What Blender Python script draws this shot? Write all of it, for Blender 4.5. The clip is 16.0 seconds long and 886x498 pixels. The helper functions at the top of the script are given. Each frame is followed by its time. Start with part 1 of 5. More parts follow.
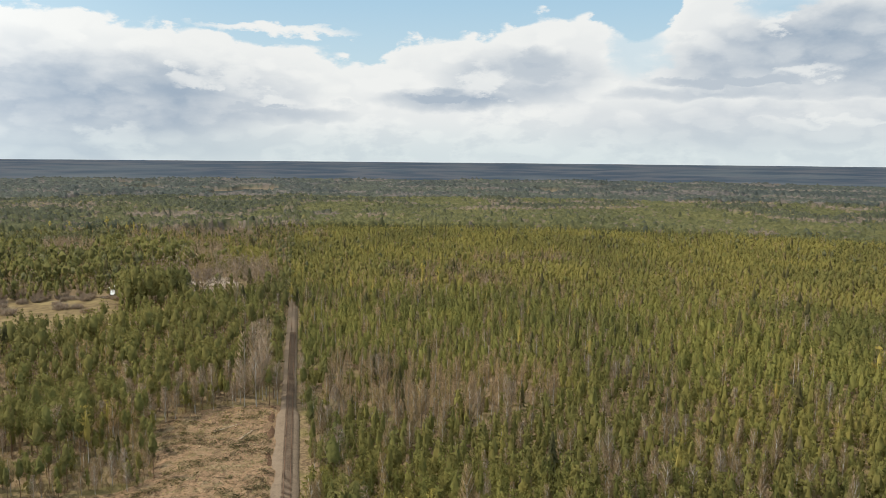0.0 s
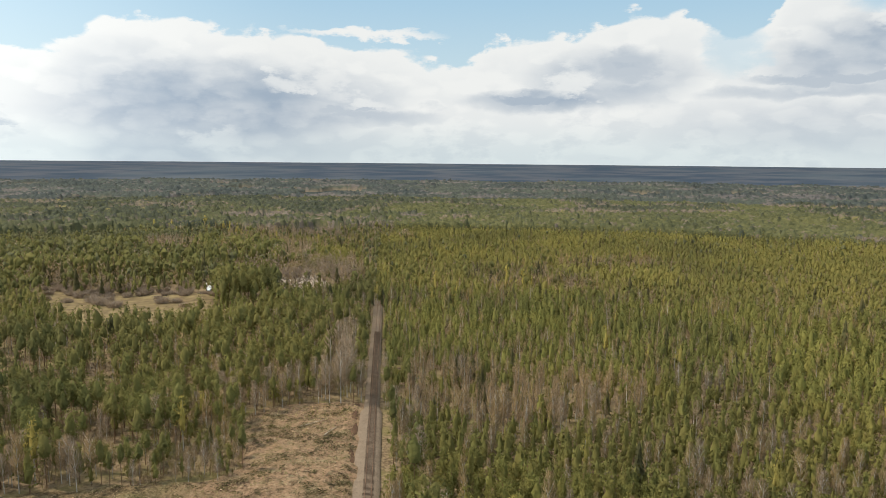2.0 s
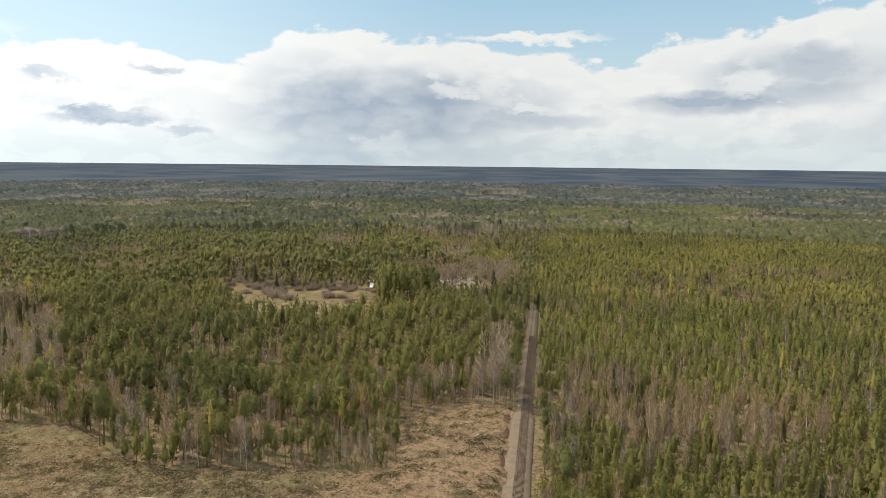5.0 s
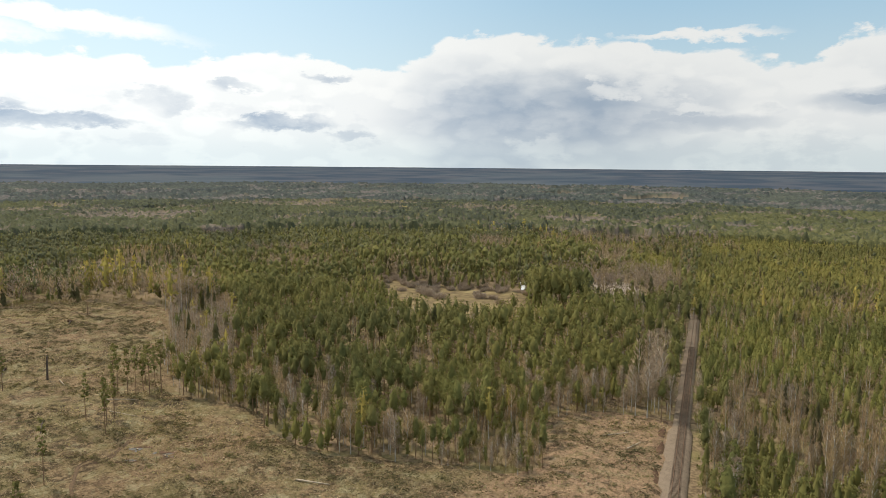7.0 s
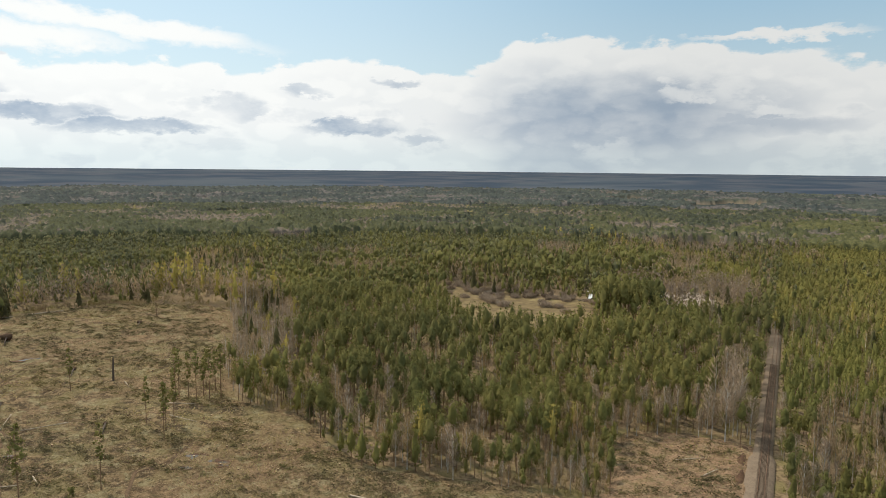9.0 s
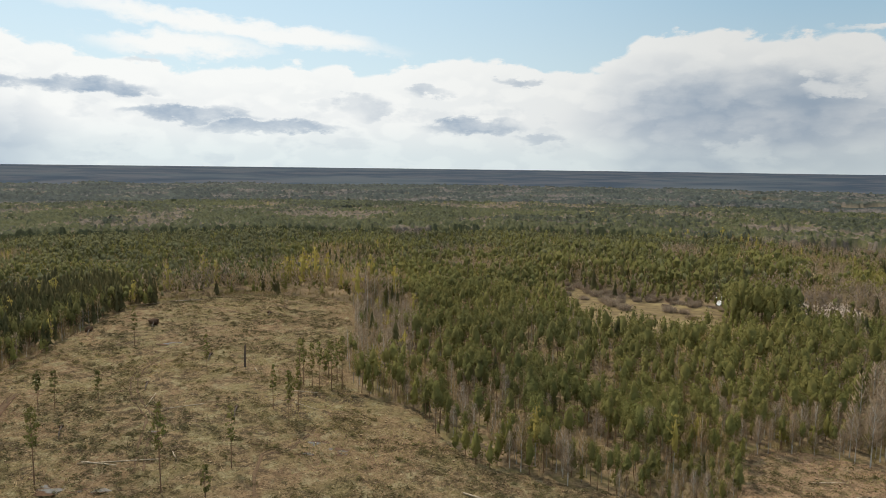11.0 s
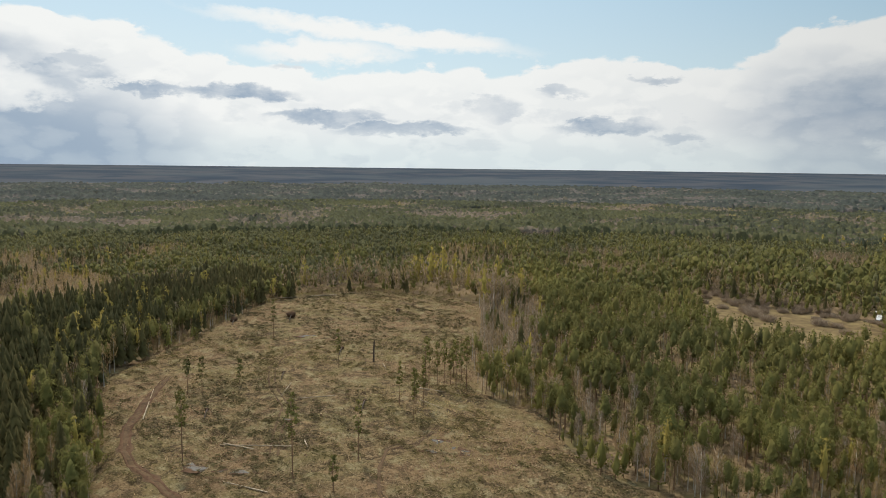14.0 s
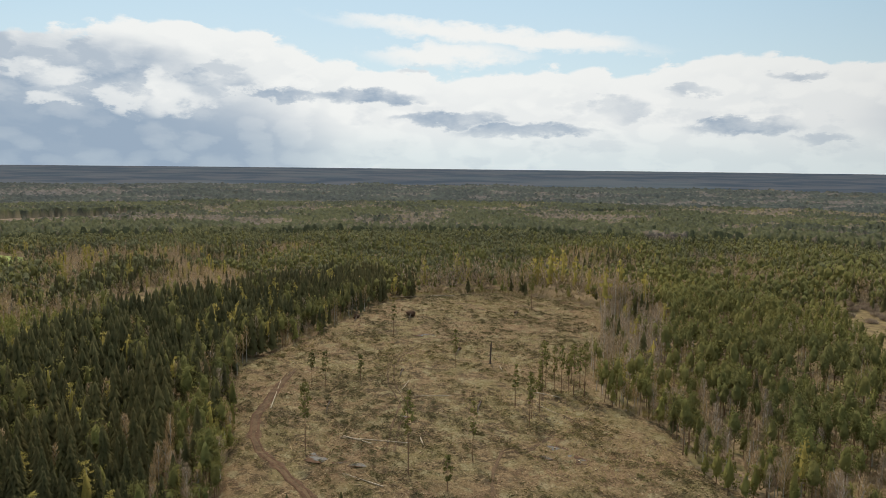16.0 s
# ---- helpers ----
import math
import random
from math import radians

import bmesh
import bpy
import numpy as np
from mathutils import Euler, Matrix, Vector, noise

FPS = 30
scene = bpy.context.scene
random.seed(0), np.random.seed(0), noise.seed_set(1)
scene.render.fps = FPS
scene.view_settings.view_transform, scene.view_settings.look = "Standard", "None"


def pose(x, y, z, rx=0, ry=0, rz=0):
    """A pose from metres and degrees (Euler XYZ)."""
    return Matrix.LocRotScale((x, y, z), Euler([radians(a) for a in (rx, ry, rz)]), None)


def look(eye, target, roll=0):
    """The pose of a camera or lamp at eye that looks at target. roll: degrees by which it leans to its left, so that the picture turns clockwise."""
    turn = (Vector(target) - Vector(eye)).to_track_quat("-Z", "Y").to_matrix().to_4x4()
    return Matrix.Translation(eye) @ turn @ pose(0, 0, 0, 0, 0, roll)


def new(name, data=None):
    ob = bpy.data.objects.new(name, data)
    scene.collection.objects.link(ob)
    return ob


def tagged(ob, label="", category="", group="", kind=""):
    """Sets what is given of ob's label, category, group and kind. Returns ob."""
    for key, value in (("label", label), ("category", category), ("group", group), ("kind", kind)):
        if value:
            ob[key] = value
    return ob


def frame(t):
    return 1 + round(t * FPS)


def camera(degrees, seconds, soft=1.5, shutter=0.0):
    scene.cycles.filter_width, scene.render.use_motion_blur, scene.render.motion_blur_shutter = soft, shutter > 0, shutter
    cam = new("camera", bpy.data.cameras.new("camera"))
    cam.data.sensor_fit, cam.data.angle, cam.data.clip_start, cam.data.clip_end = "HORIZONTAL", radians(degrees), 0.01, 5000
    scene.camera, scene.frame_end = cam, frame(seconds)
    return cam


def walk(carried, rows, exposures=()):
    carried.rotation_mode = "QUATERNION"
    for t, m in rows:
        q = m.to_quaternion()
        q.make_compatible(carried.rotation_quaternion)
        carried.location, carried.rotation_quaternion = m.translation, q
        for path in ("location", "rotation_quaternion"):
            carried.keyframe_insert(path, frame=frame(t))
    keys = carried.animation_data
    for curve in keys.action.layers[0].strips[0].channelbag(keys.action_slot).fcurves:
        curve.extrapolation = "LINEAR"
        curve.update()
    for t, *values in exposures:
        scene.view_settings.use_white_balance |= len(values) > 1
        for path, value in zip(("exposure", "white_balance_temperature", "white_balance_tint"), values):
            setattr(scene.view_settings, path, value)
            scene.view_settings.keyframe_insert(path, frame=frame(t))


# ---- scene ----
cam = camera(64.58, 16.0, soft=0.7)
PATH = [
    (0.0, pose(-0.08, -0.18, 80.02, 82.70, -0.53, -0.00)),
    (0.5, pose(-0.05, 0.14, 79.99, 82.71, -0.55, 1.69)),
    (1.0, pose(-0.04, 0.49, 79.94, 82.73, -0.56, 3.48)),
    (1.5, pose(-0.04, 0.85, 79.87, 82.79, -0.50, 5.14)),
    (2.0, pose(-0.06, 1.25, 79.78, 82.79, -0.51, 6.96)),
    (2.5, pose(-0.09, 1.66, 79.68, 82.81, -0.50, 8.69)),
    (3.0, pose(-0.13, 2.10, 79.55, 82.83, -0.55, 10.64)),
    (3.5, pose(-0.20, 2.55, 79.40, 82.86, -0.53, 12.53)),
    (4.0, pose(-0.28, 3.04, 79.23, 82.90, -0.59, 14.92)),
    (6.3, pose(-0.84, 5.54, 78.19, 83.10, -0.54, 27.36)),
    (6.5, pose(-0.91, 5.78, 78.08, 83.10, -0.54, 28.73)),
    (7.0, pose(-1.08, 6.39, 77.79, 83.14, -0.52, 32.45)),
    (7.5, pose(-1.27, 7.03, 77.48, 83.17, -0.50, 34.75)),
    (8.0, pose(-1.47, 7.69, 77.15, 83.25, -0.44, 34.84)),
    (8.5, pose(-4.85, 13.85, 77.91, 83.43, -0.54, 35.91)),
    (9.0, pose(-5.00, 14.02, 77.90, 83.43, -0.57, 37.87)),
    (9.5, pose(-5.15, 14.20, 77.89, 83.40, -0.59, 40.99)),
    (10.0, pose(-5.30, 14.37, 77.88, 83.37, -0.67, 44.42)),
    (10.2, pose(-5.36, 14.44, 77.88, 83.35, -0.70, 45.39)),
    (12.3, pose(-5.99, 15.18, 77.84, 83.21, -0.67, 50.10)),
    (12.5, pose(-6.05, 15.25, 77.84, 83.23, -0.69, 50.80)),
    (13.0, pose(-6.21, 15.43, 77.83, 83.20, -0.68, 53.00)),
    (13.5, pose(-6.36, 15.60, 77.82, 83.20, -0.66, 55.45)),
    (14.0, pose(-6.51, 15.78, 77.81, 83.21, -0.68, 58.12)),
    (14.5, pose(-6.66, 15.95, 77.80, 83.23, -0.69, 60.54)),
    (15.0, pose(-6.81, 16.13, 77.79, 83.23, -0.67, 63.09)),
    (15.5, pose(-6.96, 16.30, 77.78, 83.25, -0.59, 65.35)),
    (16.0, pose(-7.11, 16.48, 77.78, 83.25, -0.64, 67.95)),
]
walk(cam, PATH, [(0.0, -0.03), (4.0, -0.04), (7.0, -0.12), (9.0, -0.24), (12.5, -0.34), (16.0, -0.4)])

# ---- light ----
SUN_AZ, SUN_EL = 80.0, 49.0          # degrees, to the left of +Y


def node(tree, kind, **values):
    n = tree.nodes.new(kind)
    for key, v in values.items():
        if key == "op":
            n.operation = v
        else:
            n.inputs[int(key[1:])].default_value = v
    return n


def put(tree, socket, v):
    if isinstance(v, (int, float)):
        socket.default_value = v
    elif isinstance(v, (tuple, list)):
        socket.default_value = tuple(v) if len(socket.default_value) == len(v) else (*v, 1.0)
    else:
        tree.links.new(v, socket)


def calc(tree, op, a, b=0.0, c=None):
    n = tree.nodes.new("ShaderNodeMath")
    n.operation = op
    put(tree, n.inputs[0], a)
    put(tree, n.inputs[1], b)
    if c is not None:
        put(tree, n.inputs[2], c)
    return n.outputs[0]


def ease(tree, v, a, b, lo=0.0, hi=1.0):
    n = tree.nodes.new("ShaderNodeMapRange")
    n.interpolation_type = "SMOOTHSTEP"
    put(tree, n.inputs["Value"], v)
    for key, x in (("From Min", a), ("From Max", b), ("To Min", lo), ("To Max", hi)):
        put(tree, n.inputs[key], x)
    return n.outputs["Result"]


def blend(tree, f, a, b, mode="MIX"):
    n = tree.nodes.new("ShaderNodeMix")
    n.data_type, n.blend_type = "RGBA", mode
    put(tree, n.inputs["Factor"], f)
    put(tree, n.inputs["A"], a)
    put(tree, n.inputs["B"], b)
    return n.outputs["Result"]


def grain(tree, vec, scale, detail=4.0, rough=0.55, warp=0.0):
    n = tree.nodes.new("ShaderNodeTexNoise")
    tree.links.new(vec, n.inputs["Vector"])
    n.inputs["Scale"].default_value, n.inputs["Detail"].default_value = scale, detail
    n.inputs["Roughness"].default_value, n.inputs["Distortion"].default_value = rough, warp
    return n.outputs["Fac"]


def triple(tree, x, y, z=0.0):
    n = tree.nodes.new("ShaderNodeCombineXYZ")
    for k, v in enumerate((x, y, z)):
        put(tree, n.inputs[k], v)
    return n.outputs[0]


def make_sky():
    world = bpy.data.worlds.new("sky")
    scene.world = world
    world.use_nodes = True
    t = world.node_tree
    t.nodes.clear()
    air = t.nodes.new("ShaderNodeTexSky")
    air.sky_type, air.sun_disc = "NISHITA", False
    air.sun_elevation, air.sun_rotation = radians(SUN_EL), radians(360 - SUN_AZ)
    air.air_density, air.dust_density, air.ozone_density = 1.0, 1.2, 1.2
    way = t.nodes.new("ShaderNodeTexCoord").outputs["Generated"]
    split = t.nodes.new("ShaderNodeSeparateXYZ")
    t.links.new(way, split.inputs[0])
    x, y, z = split.outputs
    az = calc(t, "MULTIPLY", calc(t, "ARCTAN2", calc(t, "MULTIPLY", x, -1.0), y), 57.29578)
    el = calc(t, "MULTIPLY", calc(t, "ARCSINE", z), 57.29578)
    # cloud forms grow flatter towards the horizon
    flat = triple(t, calc(t, "MULTIPLY", az, 0.1), calc(t, "MULTIPLY", el, 0.2), 3.7)
    big = calc(t, "SUBTRACT", grain(t, flat, 1.6, 3.0, 0.5), 0.5)
    fine = calc(t, "SUBTRACT", grain(t, flat, 4.5, 7.0, 0.6), 0.5)
    puff = calc(t, "SUBTRACT", grain(t, flat, 2.6, 5.0, 0.58), 0.5)
    # rounded heads of cumulus
    cell = t.nodes.new("ShaderNodeTexVoronoi")
    cell.feature = "SMOOTH_F1"
    cell.inputs["Scale"].default_value, cell.inputs["Smoothness"].default_value = 4.0, 0.5
    bent = t.nodes.new("ShaderNodeVectorMath")
    bent.operation = "ADD"
    t.links.new(flat, bent.inputs[0])
    t.links.new(triple(t, calc(t, "MULTIPLY", fine, 0.35), calc(t, "MULTIPLY", puff, 0.35)), bent.inputs[1])
    t.links.new(bent.outputs[0], cell.inputs["Vector"])
    heads = calc(t, "SUBTRACT", 0.5, cell.outputs["Distance"])
    waz = calc(t, "ADD", az, calc(t, "ADD", calc(t, "MULTIPLY", big, 3.0), calc(t, "MULTIPLY", fine, 5.0)))
    wel = calc(t, "ADD", el, calc(t, "ADD", calc(t, "MULTIPLY", puff, 1.0), calc(t, "MULTIPLY", fine, 2.4)))

    calm_az = calc(t, "ADD", az, calc(t, "MULTIPLY", big, 4.0))
    calm_el = calc(t, "ADD", el, calc(t, "ADD", calc(t, "MULTIPLY", puff, 1.3), calc(t, "MULTIPLY", fine, 0.7)))

    def spot(a, e, ra, re, soft=0.75, lean=0.0, u=None, v=None):
        u, v = u or waz, v or wel
        da = calc(t, "DIVIDE", calc(t, "SUBTRACT", u, a), ra)
        de = calc(t, "DIVIDE", calc(t, "SUBTRACT", v, e), re)
        if lean:
            de = calc(t, "ADD", de, calc(t, "MULTIPLY", da, lean))
        d2 = calc(t, "ADD", calc(t, "MULTIPLY", da, da), calc(t, "MULTIPLY", de, de))
        return ease(t, d2, (1 + soft) ** 2, (1 - soft) ** 2)

    # the cumulus bank's upper rim, elevation over azimuth
    curve = t.nodes.new("ShaderNodeFloatCurve")
    rim = [(-90, 11), (-40, 12), (-30, 13), (-21, 13.8), (-18, 12), (-16.2, 9.6), (-14.5, 9.8), (-10, 11.3), (-6.4, 11.1), (-3.8, 10.1),
           (-0.6, 9.6), (2.1, 9.8), (4.3, 8.7), (6, 7.5), (8.2, 7.9), (10, 8.7), (14, 9.3), (18.5, 9.6), (23, 9.8),
           (26.3, 10.5), (30, 10), (33, 9.5), (34.8, 8.4), (38.7, 7.7), (43, 8.5), (46, 8.7), (50, 7.9), (53, 7.4), (57, 8), (66, 7.2), (72, 7.6),
           (78.5, 8.7), (80.5, 9.7), (86, 10.4), (91, 10.5), (96, 9.4), (101, 8.7), (150, 11)]
    pts = curve.mapping.curves[0].points
    for k, (a, e) in enumerate(rim):
        p = ((a + 100) / 260, e / 20)
        if k < 2:
            pts[k].location = p
        else:
            pts.new(*p)
    curve.mapping.update()
    t.links.new(calc(t, "DIVIDE", calc(t, "ADD", az, 100.0), 260.0), curve.inputs["Value"])
    top = calc(t, "MULTIPLY", curve.outputs[0], 20.0)
    lift = calc(t, "ADD", calc(t, "MULTIPLY", fine, 1.8), calc(t, "ADD", calc(t, "MULTIPLY", puff, 1.4), calc(t, "MULTIPLY", heads, 1.3)))
    over = calc(t, "SUBTRACT", calc(t, "ADD", top, lift), el)
    mask = ease(t, over, 0.05, 0.5)
    for a, e, ra, re, lean in ((64.5, 10.2, 10, 0.6, -1.5), (68, 8.8, 5.0, 0.75, 0.0), (58.5, 9.9, 4.5, 0.55, -0.8), (13, 9.7, 4.5, 0.3, 0.0)):
        mask = calc(t, "MAXIMUM", mask, spot(a, e, ra, re, 0.55, lean))
    # holes of clear sky in the bank
    mask = calc(t, "MULTIPLY", mask, calc(t, "SUBTRACT", 1.0, calc(t, "MULTIPLY", spot(-24.3, 11.2, 1.8, 0.8, 0.5), 0.8)))
    mask = calc(t, "MULTIPLY", mask, calc(t, "SUBTRACT", 1.0, calc(t, "MULTIPLY", spot(-14.8, 8.2, 1.6, 1.3, 0.7), 0.6)))
    # broken cloud high up
    high = ease(t, grain(t, way, 3.0, 5.0, 0.55), 0.45, 0.57)
    mask = calc(t, "MAXIMUM", mask, calc(t, "MULTIPLY", high, ease(t, el, 16.0, 24.0)))
    # grey bases and rain
    grey, rain = 0.0, 0.0
    soft_spots = ((24.5, 4.0, 8, 2.3, 0.84), (28.5, 1.2, 4, 2.2, 0.5), (18.5, 4.9, 5.5, 1.3, 0.5), (22, 1.6, 8, 1.5, 0.35), (14, 3.3, 4.5, 0.45, 0.5), (30.5, 6.3, 3, 1.6, 0.25),
                  (-1.2, 4.75, 4.2, 0.6, 0.8), (-6.3, 6.5, 4.2, 1.5, 0.62), (-22, 6.9, 4, 1.3, 0.65), (-27.8, 7.9, 5.5, 2.2, 0.85), (-24, 2.6, 9, 1.3, 0.4), (-30, 5.2, 5, 0.6, 0.6),
                  (-21, 5.2, 6, 0.4, 0.55), (-28, 2.7, 6, 0.9, 0.4), (-15, 2.8, 5, 1.2, 0.2), (98, 6.2, 9, 1.9, 0.85))
    for a, e, ra, re, s in soft_spots:
        rain = calc(t, "MAXIMUM", rain, calc(t, "MULTIPLY", spot(a, e, ra, re, 0.85, 0.0, calm_az, calm_el), s * 0.85))
    for a, e, ra, re, s in ((45.4, 3.15, 3.2, 0.5, 0.75), (61.5, 2.9, 4.8, 0.45, 0.75), (41.6, 6.75, 1.4, 0.35, 0.7), (53.3, 4.2, 1.7, 0.5, 0.4), (39.7, 2.3, 1.6, 0.3, 0.4),
                            (67.5, 3.7, 4, 0.45, 0.7), (74.3, 5.4, 3.6, 0.5, 0.85), (80.8, 5.3, 2.6, 0.4, 0.7), (86, 6.2, 2.8, 0.7, 0.7),
                            (48.4, 5.9, 1.5, 0.4, 0.6), (54, 4.8, 1.7, 0.6, 0.45), (70.3, 7.7, 1.4, 0.3, 0.5), (99, 6.2, 3, 1.2, 0.8), (92.5, 6.5, 2.6, 1.0, 0.8)):
        grey = calc(t, "MAXIMUM", grey, calc(t, "MULTIPLY", spot(a, e, ra, re, 0.5), s))
    ripple = ease(t, puff, -0.2, 0.25, 1.15, 0.5)
    grey = calc(t, "MULTIPLY", grey, ripple)
    rain = calc(t, "MULTIPLY", rain, ease(t, puff, -0.2, 0.25, 1.15, 0.72))
    grey = calc(t, "MAXIMUM", grey, rain)
    # the smooth rain bank below the sun
    bank = calc(t, "MULTIPLY", spot(103, -1.0, 20, 6.8, 0.3, 0.0, calm_az, calm_el), ease(t, puff, -0.25, 0.25, 1.0, 0.8))
    bank2 = calc(t, "MULTIPLY", spot(92, 0.5, 12, 4.4, 0.55, 0.0, calm_az, calm_el), 0.85)
    grey = calc(t, "MAXIMUM", grey, calc(t, "MAXIMUM", bank, bank2))
    veil = calc(t, "MULTIPLY", ease(t, puff, 0.02, -0.16), calc(t, "MULTIPLY", ease(t, over, 0.6, 3.5), 0.22))
    # shade between the heads, stronger in the lower and darker parts
    clefts = calc(t, "MULTIPLY", ease(t, heads, 0.12, -0.12), calc(t, "ADD", calc(t, "MULTIPLY", ease(t, over, 0.3, 2.5), 0.1), calc(t, "MULTIPLY", grey, 0.02)))
    grey = calc(t, "SUBTRACT", grey, calc(t, "MULTIPLY", ease(t, heads, 0.0, 0.35), calc(t, "MULTIPLY", grey, 0.08)))
    grey = calc(t, "MINIMUM", calc(t, "MAXIMUM", calc(t, "ADD", grey, clefts), veil), 1.0)
    # small dark lumps with crisp rims, and bright puffs in front of them
    near_az, near_el = calc(t, "ADD", az, calc(t, "MULTIPLY", fine, 3.2)), calc(t, "ADD", el, calc(t, "ADD", calc(t, "MULTIPLY", fine, 1.7), calc(t, "MULTIPLY", heads, 0.5)))
    for a, e, ra, re, s in ((94.0, 7.3, 1.5, 1.1, 0.75), (97.2, 7.4, 1.6, 0.73, 0.7), (99.6, 7.8, 0.84, 1.0, 0.75), (86.5, 5.4, 1.5, 0.57, 0.6), (85.2, 7.2, 1.7, 0.4, 0.5),
                            (98.3, 4.8, 2.8, 1.0, 0.7), (91.3, 6.4, 1.2, 0.85, 0.6), (-0.3, 4.8, 3.4, 0.42, 0.8), (-7.4, 7.3, 2.5, 1.25, 0.6), (-22.6, 6.0, 5.9, 0.47, 0.65),
                            (-29.7, 8.0, 3.1, 1.3, 0.6), (14.2, 3.45, 2.6, 0.27, 0.6), (-19.8, 7.45, 2.5, 0.87, 0.35), (14.7, 3.95, 3.1, 0.35, 0.6)):
        grey = calc(t, "MAXIMUM", grey, calc(t, "MULTIPLY", spot(a, e, ra, re, 0.42, 0.0, near_az, near_el), s))
    puff_az = calc(t, "ADD", az, calc(t, "ADD", calc(t, "MULTIPLY", fine, 6.5), calc(t, "MULTIPLY", puff, 3.0)))
    puff_el = calc(t, "ADD", el, calc(t, "ADD", calc(t, "MULTIPLY", fine, 3.0), calc(t, "MULTIPLY", heads, -1.1)))
    for a, e, ra, re, s in ((96.0, 6.1, 1.6, 0.57, 0.9), (97.1, 4.45, 1.05, 0.32, 0.8), (92.3, 4.5, 0.85, 0.38, 0.8), (88.9, 4.85, 1.6, 0.8, 0.9), (89.9, 5.85, 0.72, 0.77, 0.8),
                            (99.3, 6.7, 1.0, 0.32, 0.7), (-3.0, 6.1, 1.15, 0.74, 0.9), (19.3, 6.0, 1.0, 0.35, 0.8), (15.9, 5.95, 1.3, 0.6, 0.6), (-26.8, 6.3, 1.3, 0.37, 0.8),
                            (-29.3, 2.8, 3.2, 0.24, 0.7), (-24.7, 9.9, 0.84, 0.5, 0.9), (13.5, 4.5, 1.2, 0.22, 0.7), (24.4, 1.4, 1.8, 0.55, 0.6)):
        grey = calc(t, "MULTIPLY", grey, calc(t, "SUBTRACT", 1.0, calc(t, "MULTIPLY", spot(a, e, ra * 1.1, re * 1.15, 0.75, 0.0, puff_az, puff_el), s * 0.85)))
    white = blend(t, ease(t, el, 0.0, 4.0), (0.76, 0.84, 0.85), (0.93, 0.945, 0.93))
    white = blend(t, ease(t, el, 15.0, 30.0), white, (2.05, 2.02, 1.92))
    cloud = blend(t, grey, white, (0.335, 0.43, 0.545))
    blue = blend(t, ease(t, el, 4.0, 16.0), (0.68, 0.86, 0.93), (0.42, 0.69, 0.9))
    # the bright air round the sun
    dot = calc(t, "COSINE", calc(t, "MULTIPLY", calc(t, "SUBTRACT", az, 68.0), 0.01745))
    blue = blend(t, ease(t, dot, 0.6, 1.0, 0.0, 0.45), blue, (0.72, 0.86, 0.9))
    tinted = blend(t, 0.2, blue, blend(t, 1.0, air.outputs[0], (0.1, 0.1, 0.1), "MULTIPLY"))
    sky = blend(t, mask, tinted, cloud)
    back = t.nodes.new("ShaderNodeBackground")
    t.links.new(sky, back.inputs["Color"])
    # the air grows brighter towards the sun
    near_sun = calc(t, "COSINE", calc(t, "MULTIPLY", calc(t, "SUBTRACT", az, SUN_AZ), 0.01745))
    t.links.new(ease(t, near_sun, 0.45, 1.0, 0.95, 1.25), back.inputs["Strength"])
    out = t.nodes.new("ShaderNodeOutputWorld")
    t.links.new(back.outputs[0], out.inputs["Surface"])


make_sky()
sun = new("sun", bpy.data.lights.new("sun", "SUN"))
sun.data.energy, sun.data.angle, sun.data.color = 4.5, radians(0.8), (1.0, 0.9, 0.75)
sa, se = radians(SUN_AZ), radians(SUN_EL)
sun.matrix_world = look((-math.sin(sa) * math.cos(se) * 300, math.cos(sa) * math.cos(se) * 300, math.sin(se) * 300), (0, 0, 0))


# ---- materials ----
def material(name, rough=0.8):
    m = bpy.data.materials.new(name)
    m.use_nodes = True
    t = m.node_tree
    b = t.nodes["Principled BSDF"]
    b.inputs["Roughness"].default_value = rough
    b.inputs["Specular IOR Level"].default_value = 0.04
    place = t.nodes.new("ShaderNodeNewGeometry").outputs["Position"]
    return m, t, b, place


def bumpy(t, b, height, strength, distance):
    n = t.nodes.new("ShaderNodeBump")
    n.inputs["Strength"].default_value, n.inputs["Distance"].default_value = strength, distance
    t.links.new(height, n.inputs["Height"])
    t.links.new(n.outputs[0], b.inputs["Normal"])


def leafy(name, dark, light, other, rough=0.75, through_light=0.4):
    """Needles or twigs: varies from tuft to tuft, tree to tree and stand to stand."""
    m, t, b, place = material(name, rough)
    isle = t.nodes.new("ShaderNodeNewGeometry").outputs["Random Per Island"]
    single = t.nodes.new("ShaderNodeObjectInfo").outputs["Random"]
    tree = calc(t, "ADD", calc(t, "MULTIPLY", grain(t, place, 0.22, 1.0), 0.8), calc(t, "MULTIPLY", single, 0.25))
    stand = grain(t, place, 0.012, 3.0)
    c = blend(t, isle, dark, light)
    c = blend(t, ease(t, tree, 0.35, 0.75), c, other)
    c = blend(t, 1.0, c, blend(t, ease(t, stand, 0.35, 0.65), (0.8, 0.82, 0.84), (1.15, 1.12, 1.0)), "MULTIPLY")
    t.links.new(c, b.inputs["Base Color"])
    if through_light:
        glow = t.nodes.new("ShaderNodeBsdfTranslucent")
        t.links.new(c, glow.inputs["Color"])
        both = t.nodes.new("ShaderNodeMixShader")
        both.inputs[0].default_value = through_light
        t.links.new(b.outputs[0], both.inputs[1])
        t.links.new(glow.outputs[0], both.inputs[2])
        t.links.new(both.outputs[0], t.nodes["Material Output"].inputs["Surface"])
    return m


